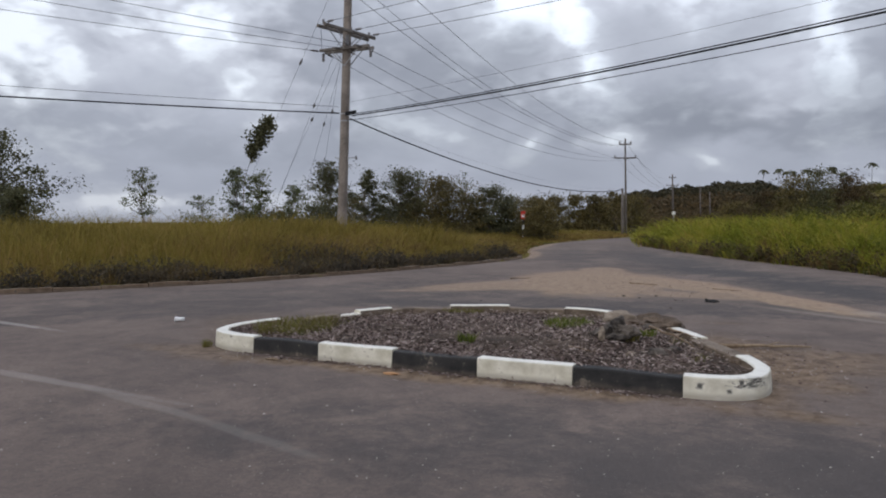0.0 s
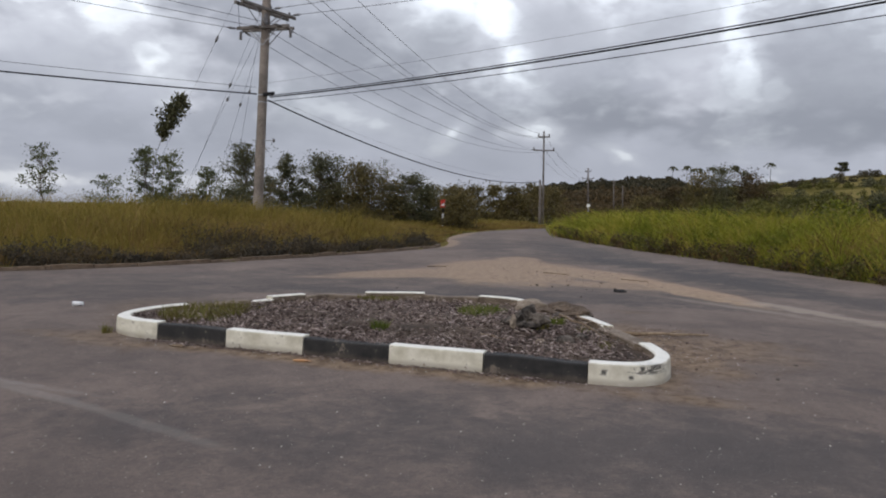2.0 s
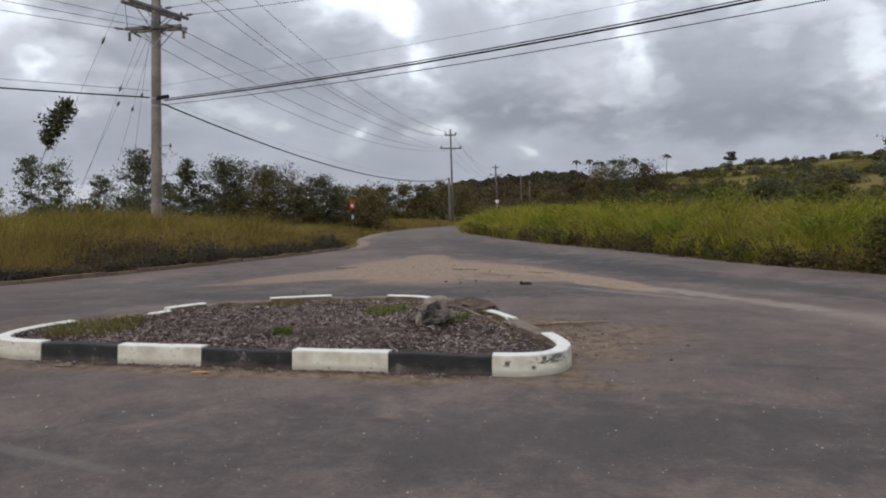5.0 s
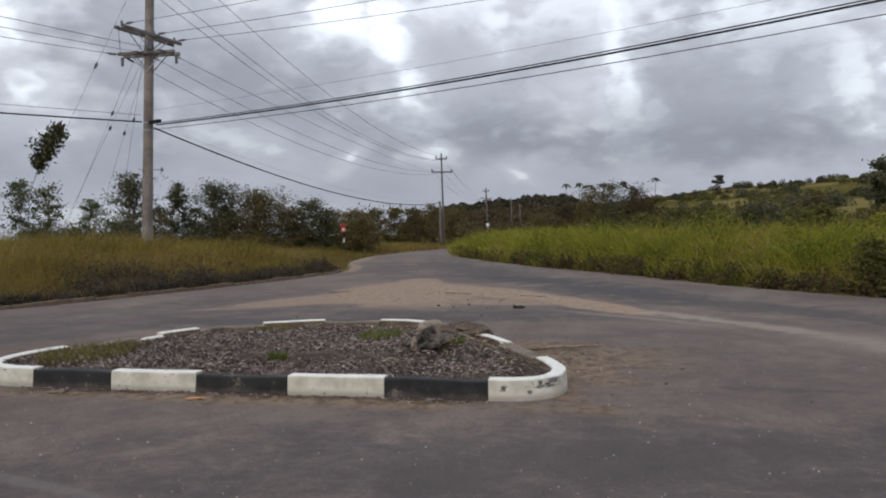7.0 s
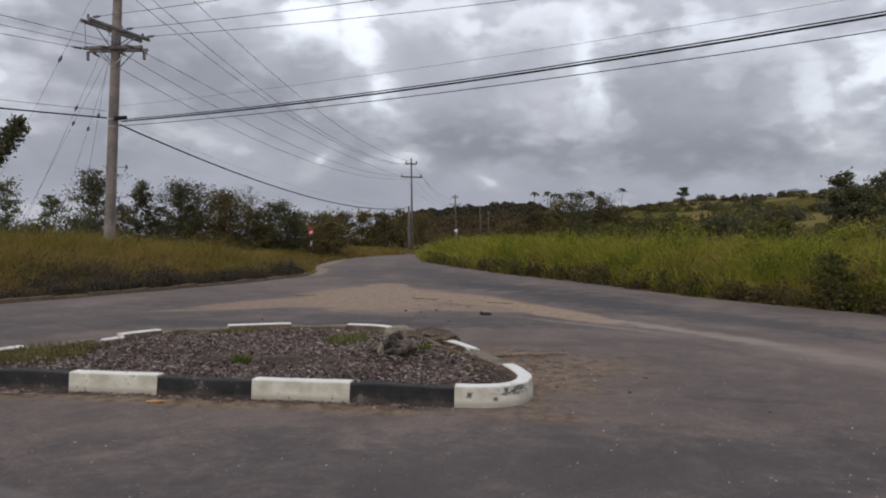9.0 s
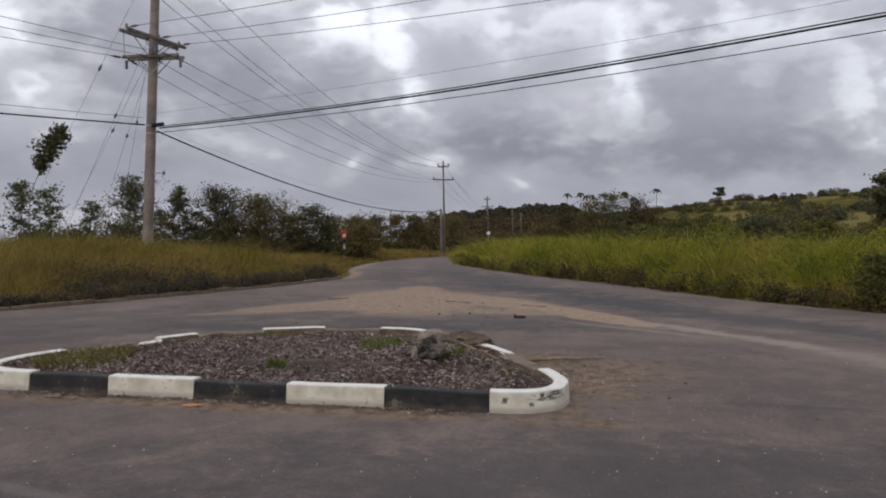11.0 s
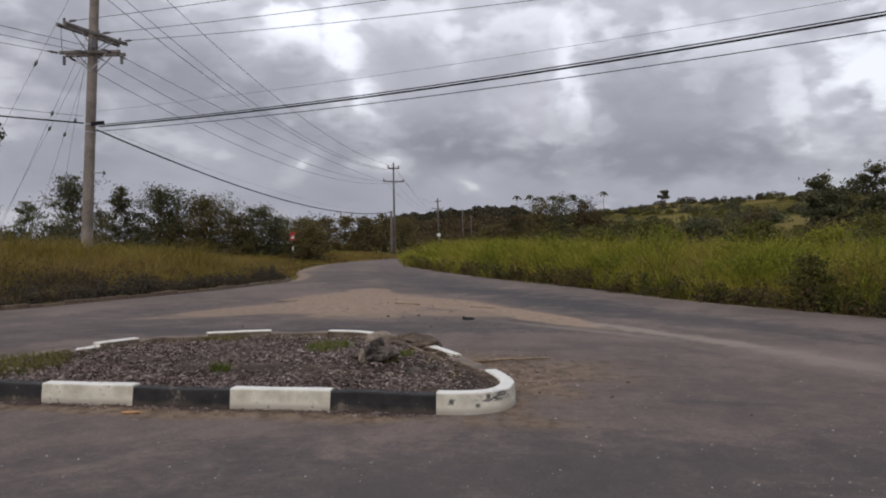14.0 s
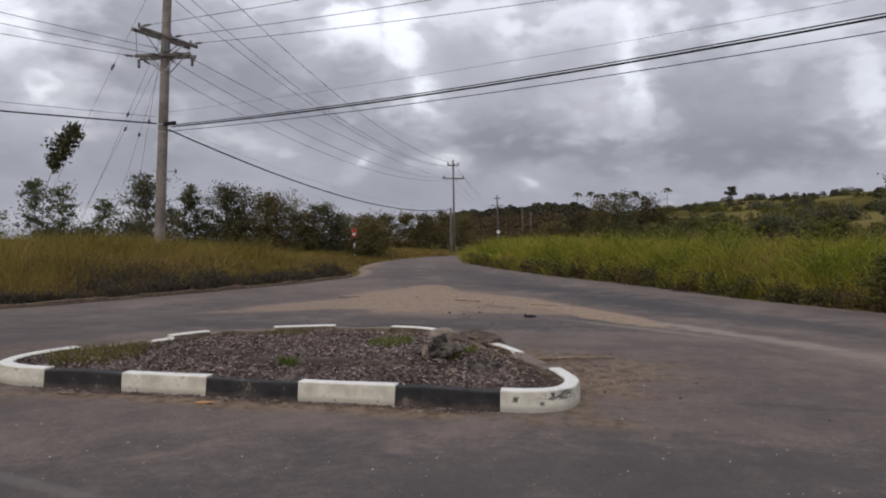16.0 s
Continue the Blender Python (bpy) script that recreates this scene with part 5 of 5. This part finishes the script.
plant("tree", 31.5, 55.5, 6.3, 4.2, LEAF_DARK, 101, "dark tree with layered crown on the slope", crown_from=0.1, clumps=44, per=90, leaf=0.19, trunk=0.12, group="trees on the slope", taper=0.7)
plant("tree", 36.4, 56.0, 7.0, 5.4, LEAF_DARK, 102, "dark tree with layered crown on the slope", crown_from=0.1, clumps=54, per=90, leaf=0.19, trunk=0.13, group="trees on the slope", taper=0.3)
plant("tree", 33.8, 58.0, 5.2, 5.0, LEAF_DARK, 103, "dark tree with layered crown on the slope", crown_from=0.05, clumps=44, per=90, leaf=0.19, trunk=0.12, group="trees on the slope")
plant("tree", 42.0, 58.0, 5.0, 5.0, LEAF_BROWN, 104, "olive tree on the slope", crown_from=0.05, clumps=40, per=80, leaf=0.19, trunk=0.12, group="trees on the slope")
plant("weed_shrub", 8.65, 15.2, 1.15, 1.0, LEAF_SCRUB, 110, "dark green leafy weed at the road's edge", "bush", 0.0, 60, 34, 0.06, 0.015, 3, loose=0.26)


def palm(x, y, top, seed):
    r = random.Random(seed)
    z0 = ground_at(x, y)
    ob = thing("palm_tree", None, None, "tall palm silhouetted on the ridge", "tree", "palms on the ridge")
    h = max(top - z0, 4.0)
    lean = r.uniform(-0.4, 0.4)
    head = Vector((x + lean, y, z0 + h))
    part("trunk", mesh_of(*tube([(x, y, z0 - 0.3), (x + lean * 0.4, y, z0 + h * 0.5), head], [0.09, 0.08, 0.07], 7), "trunk", True), BARK, ob)
    verts, faces = [], []
    for k in range(15):
        a = 2 * math.pi * k / 15 + r.uniform(-0.2, 0.2)
        up, ln = r.uniform(-0.1, 0.9), r.uniform(1.4, 2.3)
        d = Vector((math.cos(a), math.sin(a), 0))
        w = Vector((-d.y, d.x, 0))
        prev = None
        for j in range(6):
            s = j / 5
            p = head + d * ln * s + Vector((0, 0, up * s * 1.4 - 1.9 * s * s))
            half = 0.34 * math.sin(math.pi * min(1, 0.15 + s * 0.8)) + 0.03
            verts += [p - w * half - Vector((0, 0, half * 0.6)), p, p + w * half - Vector((0, 0, half * 0.6))]
            b = len(verts) - 3
            if prev is not None:
                faces += [(prev, prev + 1, b + 1, b), (prev + 1, prev + 2, b + 2, b + 1)]
            prev = b
    part("fronds", mesh_of(verts, faces, "fronds"), LEAF_DARK, ob)
    return ob


for i, (px, top) in enumerate([(37.5, 21.9), (44.2, 22.6), (47.2, 21.9), (48.6, 21.2), (54.6, 22.1), (58.9, 21.3), (61.5, 22.5), (63.4, 22.2), (68.2, 20.9), (75.2, 23.8)]):
    palm(px * 0.9, 270.0 + 5 * (i % 3), 1.44 + (top - 1.44) * 0.9, i)
plant("tree", 91.0, 269.0, 4.8, 4.4, LEAF_DARK, 140, "lone dark tree on the ridge", crown_from=0.35, clumps=26, per=50, leaf=0.5, trunk=0.25)

# scrub on the hillside and the far wooded ridge
def scrub(name, count, leaves, mat, label, az_range, near, far, size, leaf, limit, seed, power=0.8):
    r = np.random.default_rng(seed)
    az, d = np.radians(r.uniform(*az_range, count * 6)), near + (far - near) * r.random(count * 6) ** power
    x, y = d * np.sin(az), d * np.cos(az)
    ok = ~inside(LEFT_SIDE, x, y) & ~inside(ROAD, x, y) & (off_line(RIGHT_EDGE, x, y) > 5) & (wave(x, y, 16 if near > 50 else 7, seed) > limit) & ((np.degrees(az) > 5.5) | (d > 205))
    x, y = x[ok][:count], y[ok][:count]
    c = np.stack([x, y, ground_height(x, y)], axis=1)
    wide, tall = r.uniform(0.5, 1.3, len(c)) * size, r.uniform(0.4, 1.0, len(c)) * size
    which = r.integers(0, len(c), leaves)
    q = r.normal(size=(leaves, 3))
    q /= np.linalg.norm(q, axis=1)[:, None]
    q *= (r.random(leaves) ** 0.4)[:, None]
    pos = c[which] + np.stack([q[:, 0] * wide[which], q[:, 1] * wide[which], np.abs(q[:, 2]) * tall[which] * 1.5], axis=1)
    return thing(name, quad_mesh(leaf_quads(pos, leaf, leaf * 0.6, 0.2), name), mat, label, "scrub", kind="stuff")


scrub("hillside_scrub", 260, 46000, LEAF_SCRUB, "patchy olive scrub covering the hillside", (-5, 48), 75, 268, 1.6, 0.42, 0.12, 2)
scrub("hillside_thicket", 120, 40000, LEAF_DARK, "dark thickets on the hillside", (-5, 48), 95, 262, 2.3, 0.55, 0.26, 6)
scrub("ridge_scrub", 130, 30000, LEAF_FAR, "low dark scrub along the ridge", (13, 48), 225, 282, 1.8, 0.5, 0.02, 13, 0.6)
scrub("slope_shrubs", 260, 56000, LEAF_SCRUB, "green shrubs on the lower slope", (4, 50), 28, 78, 1.4, 0.2, -0.15, 3, 0.7)
scrub("slope_brush", 170, 44000, LEAF_BROWN, "olive brush on the lower slope", (2, 50), 30, 80, 1.5, 0.2, 0.0, 9, 0.7)
scrub("slope_thicket", 60, 20000, LEAF_DARK, "dark thickets on the lower slope", (8, 50), 32, 75, 1.5, 0.2, 0.15, 19, 0.7)
r = np.random.default_rng(37)
n = 36000
az, d = np.radians(r.uniform(-6.5, 7.5, n)), 108 + 97 * r.random(n)
x, y = d * np.sin(az), d * np.cos(az)
lump = np.clip(2.3 + 2.0 * wave(x, y, 4.0, 3), 0.5, 4.5) * step(8.0, 5.0, np.degrees(az)) * (0.25 + 0.75 * step(142, 152, d))
keep = ~inside(ROAD, x, y)
x, y, lump = x[keep], y[keep], lump[keep]
n = len(x)
thing("bend_wood", quad_mesh(leaf_quads(np.stack([x, y, ground_height(x, y) + lump * r.random(n) ** 0.7], axis=1), 0.75, 0.45, 0.2), "bend_wood"), LEAF_RUST, "brown tangled woodland beyond the bend", "woodland", kind="stuff")
r = np.random.default_rng(31)
x = r.uniform(-26, 42, 44000)
y = 250 + r.uniform(-30, 26, 44000)
lump = np.clip(2.6 + 2.4 * wave(x, y, 5.0, 7), 0.3, 6) * step(42, 30, x) * step(-26, -12, x)
thing("far_wood", quad_mesh(leaf_quads(np.stack([x, y, ground_height(x, y) + lump * r.random(44000) ** 0.7], axis=1), 1.1, 0.7, 0.2), "far_wood"), LEAF_FAR, "hazy brown-green woodland along the far ridge", "woodland", kind="stuff")


# ---------------------------------------------------------------- grass
def grass(name, poly, count, height, mat, label, keep=None, lay=0.3, width=0.011, tussock=12, spread=0.10, ragged=(0.72, 1.18)):
    """Grass as tussocks that fan out from their middles."""
    n = count // tussock
    cx, cy = scatter(poly, n, keep)
    lift = rng.uniform(*ragged, n)
    tilt = rng.normal(0, 0.10, (n, 2))
    who = np.repeat(np.arange(n), tussock)
    n = len(who)
    off = rng.normal(0, 1, (n, 2))
    grow = np.clip(np.hypot(cx, cy) / 22, 0.8, 3)[who]
    x, y = cx[who] + off[:, 0] * spread * grow, cy[who] + off[:, 1] * spread * grow
    z = ground_height(cx, cy)[who]
    h = height(cx, cy)[who] * lift[who] * rng.uniform(0.4, 1.1, n)
    dx = (off[:, 0] * 0.6 + rng.normal(0, 0.6, n)) * lay * h + tilt[who, 0] * h + 0.07 * h
    dy = (off[:, 1] * 0.6 + rng.normal(0, 0.6, n)) * lay * h + tilt[who, 1] * h
    drop = rng.random(n) ** 2 * 0.35 * h
    root = np.stack([x, y, z - 0.04], axis=1)
    tip = np.stack([x + dx, y + dy, z + h - drop], axis=1)
    bend = np.stack([-0.2 * dx, -0.2 * dy, 0.10 * h + 0.5 * drop], axis=1)
    t = rng.uniform(-1.2, 1.2, n)
    w = np.stack([np.cos(t), np.sin(t), np.zeros(n)], axis=1) * (width * rng.uniform(0.5, 1.4, n) * np.clip(np.hypot(x, y) / 20, 0.8, 4))[:, None]
    return thing(name, blade_mesh(root, tip, bend, w, name), mat, label, "grass", kind="stuff")


BANK = [tuple(p) for p in LEFT_EDGE if -34 < p[0] and p[1] < 70] + [(-6, 74), (-30, 74), (-60, 40), (-34, -2)]


def bank_depth(x, y):
    return off_line(LEFT_EDGE, x, y)


def bank_height(x, y):
    d = bank_depth(x, y)
    return (0.35 + 0.72 * step(0.4, 4.5, d)) * (1 + 0.22 * wave(x, y, 2.2, 3) + 0.12 * wave(x, y, 0.7, 6)) * (1 - 0.45 * step(29, 40, y))


grass("bank_grass", BANK, 125000, bank_height, OLIVE_GRASS, "feathery yellow-green grass on the bank",
      lambda x, y: step(0.25, 1.6, bank_depth(x, y)) * (0.12 + 0.88 * step(20, 11, bank_depth(x, y))) * np.clip(30 / np.hypot(x, y), 0.1, 1), 0.7, 0.0075, 20, 0.17, (0.6, 1.2))
grass("bank_dry_grass", BANK, 52000, lambda x, y: bank_height(x, y) * 0.8, DRY_GRASS, "browned seed grass on the bank's face",
      lambda x, y: step(0.2, 0.9, bank_depth(x, y)) * step(6.5, 3.0, bank_depth(x, y)) * np.clip(0.6 + wave(x, y, 3, 8), 0, 1), 0.7, 0.008, 16, 0.15, (0.6, 1.25))
VERGE = [tuple(p) for p in RIGHT_EDGE if p[0] < 45 and p[1] < 84] + [(20, 120), (70, 90), (75, 20)]


def verge_depth(x, y):
    return off_line(RIGHT_EDGE, x, y)


def verge_height(x, y):
    d = verge_depth(x, y)
    return (0.55 + 0.85 * step(0.2, 2.2, d)) * (1 + 0.30 * wave(x, y, 1.8, 5) + 0.22 * wave(x, y, 0.6, 2))


grass("verge_grass", VERGE, 175000, verge_height, GREEN_GRASS, "tall bright green guinea grass beside the road",
      lambda x, y: step(0.1, 0.7, verge_depth(x, y)) * (0.08 + 0.92 * step(11, 5, verge_depth(x, y))) * np.clip(26 / np.hypot(x, y), 0.08, 1), 0.85, 0.0112, 40, 0.17, (0.6, 1.2))
grass("verge_tall_tufts", VERGE, 15000, lambda x, y: verge_height(x, y) * 1.06, GREEN_GRASS, "taller tufts of green grass rising above the rest",
      lambda x, y: step(1.5, 3.0, verge_depth(x, y)) * step(12, 6, verge_depth(x, y)) * np.clip(26 / np.hypot(x, y), 0.08, 1) * (wave(x, y, 2.3, 21) > 0.1), 0.8, 0.012, 50, 0.18, (0.8, 1.25))
grass("verge_straw_grass", VERGE, 26000, lambda x, y: verge_height(x, y) * 1.02, DRY_GRASS, "yellow-brown seed grass among the tall green grass",
      lambda x, y: step(0.4, 1.2, verge_depth(x, y)) * step(11, 5, verge_depth(x, y)) * np.clip(0.1 + 1.6 * wave(x, y, 2.6, 15) + 0.5 * step(4, 16, x), 0, 1) * np.clip(26 / np.hypot(x, y), 0.08, 1), 0.5)
grass("verge_dry_grass", VERGE, 30000, lambda x, y: verge_height(x, y) * 0.6, DRY_GRASS, "browned stalks along the foot of the tall grass",
      lambda x, y: step(0.05, 0.3, verge_depth(x, y)) * step(1.8, 0.6, verge_depth(x, y)), 0.35)

# leafy clumps standing among the tall grass
n_clumps, n_leaves = 520, 90000
lx, ly = scatter(VERGE, n_clumps, lambda x, y: step(0.5, 1.4, verge_depth(x, y)) * step(13, 6, verge_depth(x, y)) * np.clip(26 / np.hypot(x, y), 0.08, 1))
lz, lh = ground_height(lx, ly), verge_height(lx, ly) * rng.uniform(0.6, 1.05, n_clumps)
which = rng.integers(0, n_clumps, n_leaves)
q = rng.normal(size=(n_leaves, 3)) * np.array([0.24, 0.24, 0.0])
u = rng.random(n_leaves) ** 0.7
pos = np.stack([lx[which] + q[:, 0] * (1.15 - 0.6 * u), ly[which] + q[:, 1] * (1.15 - 0.6 * u), lz[which] + lh[which] * u], axis=1)
thing("verge_leafy_plants", quad_mesh(leaf_quads(pos, 0.17, 0.042, 0.1), "verge_leafy_plants"), BROAD_GREEN, "leafy green plants among the tall grass", "weeds", kind="stuff")

# dark weeds along the foot of the bank
cs = []
for k in range(520):
    s = start + (stop - start) * rng.random()
    px, py = np.interp(s, length, LEFT_EDGE[:, 0]), np.interp(s, length, LEFT_EDGE[:, 1])
    d = 0.35 + 1.9 * rng.random() ** 1.6
    cs.append((px - 0.72 * d, py + 0.7 * d, rng.uniform(0.12, 0.42), rng.uniform(0.10, 0.42) * (0.75 + 0.35 * math.sin(1.3 * s) * math.sin(0.47 * s))))
for k in range(30):
    cs.append((-9.8 + rng.normal(0, 0.9), 18.7 + rng.normal(0, 0.6), rng.uniform(0.5, 0.8), rng.uniform(0.35, 0.62)))
cs = np.array(cs)
which = rng.integers(0, len(cs), 84000)
q = rng.normal(size=(84000, 3))
q /= np.linalg.norm(q, axis=1)[:, None]
q *= (rng.random(84000) ** 0.45)[:, None] * rng.uniform(0.7, 1.25, 84000)[:, None]
pos = np.stack([cs[which, 0] + q[:, 0] * cs[which, 2], cs[which, 1] + q[:, 1] * cs[which, 2],
                np.maximum(ground_height(cs[which, 0], cs[which, 1]), 0.05) + np.abs(q[:, 2]) * cs[which, 3] * 1.5], axis=1)
thing("roadside_weeds", quad_mesh(leaf_quads(pos, 0.085, 0.026, 0.1), "roadside_weeds"), WEEDS, "dark low weeds along the kerb of the bank", "weeds", kind="stuff")

# leafy herbs and browned weeds along the foot of the tall grass
edge_len = np.concatenate([[0], np.cumsum(np.hypot(*np.diff(RIGHT_EDGE, axis=0).T))])
for name, mat, label, count, leaves in (("verge_herbs", LEAF_SCRUB, "low leafy herbs along the road's edge", 120, 15000), ("verge_brown_weeds", LEAF_RUST, "browned weeds along the road's edge", 330, 34000), ("verge_dark_weeds", LEAF_SCRUB, "dark green weeds among the tall grass", 30, 4500)):
    lo, hi = edge_len[14], edge_len[72]
    ss = lo + (hi - lo) * rng.random(count)
    px, py = np.interp(ss, edge_len, RIGHT_EDGE[:, 0]), np.interp(ss, edge_len, RIGHT_EDGE[:, 1])
    d = np.abs(rng.normal(0.1, 0.5, count))
    cx, cy = px + 0.75 * d, py + 0.66 * d
    wide, tall = rng.uniform(0.12, 0.42, count), rng.uniform(0.12, 0.5, count)
    which = rng.integers(0, count, leaves)
    q = rng.normal(size=(leaves, 3))
    q /= np.linalg.norm(q, axis=1)[:, None]
    q *= (rng.random(leaves) ** 0.45)[:, None]
    pos = np.stack([cx[which] + q[:, 0] * wide[which], cy[which] + q[:, 1] * wide[which], 0.02 + np.abs(q[:, 2]) * tall[which] * 1.5], axis=1)
    thing(name, quad_mesh(leaf_quads(pos, 0.10, 0.045, 0.15), name), mat, label, "weeds", kind="stuff")

# ---------------------------------------------------------------- marker posts
sx, sy = -9.6, 50.0
sz = ground_at(sx, sy)
post = thing("marker_post", None, None, "black and white banded post with a red sign", "road sign")
for k in range(4):
    part("band", mesh_of(*tube([(sx + 0.1, sy, sz - 0.1 + k * 0.42), (sx + 0.1, sy, sz - 0.1 + (k + 1) * 0.42)], 0.07, 10), "band"), BLACK if k % 2 else WHITE, post, "black paint band" if k % 2 else "white paint band")
plate = part("sign_plate", mesh_of(*bar((sx + 0.1, sy - 0.09, sz + 1.55), (sx + 0.1, sy - 0.09, sz + 2.15), 0.34, 0.03), "sign_plate"), RED, post, "red sign plate")
part("sign_mark", mesh_of(*bar((sx + 0.1, sy - 0.112, sz + 1.7), (sx + 0.1, sy - 0.112, sz + 1.9), 0.2, 0.008), "sign_mark"), WHITE, plate, "pale mark")
mx, my = 1.54, 100.0
mz = ground_at(mx, my)
board = thing("round_sign", None, None, "small white round sign on a post", "road sign")
part("post", mesh_of(*tube([(mx, my, mz), (mx, my, mz + 2.05)], 0.06, 8), "post"), STEEL, board)
part("disc", mesh_of(*tube([(mx, my - 0.07, mz + 1.9), (mx, my - 0.1, mz + 1.9)], 0.26, 20), "disc"), WHITE, board, "white sign disc")
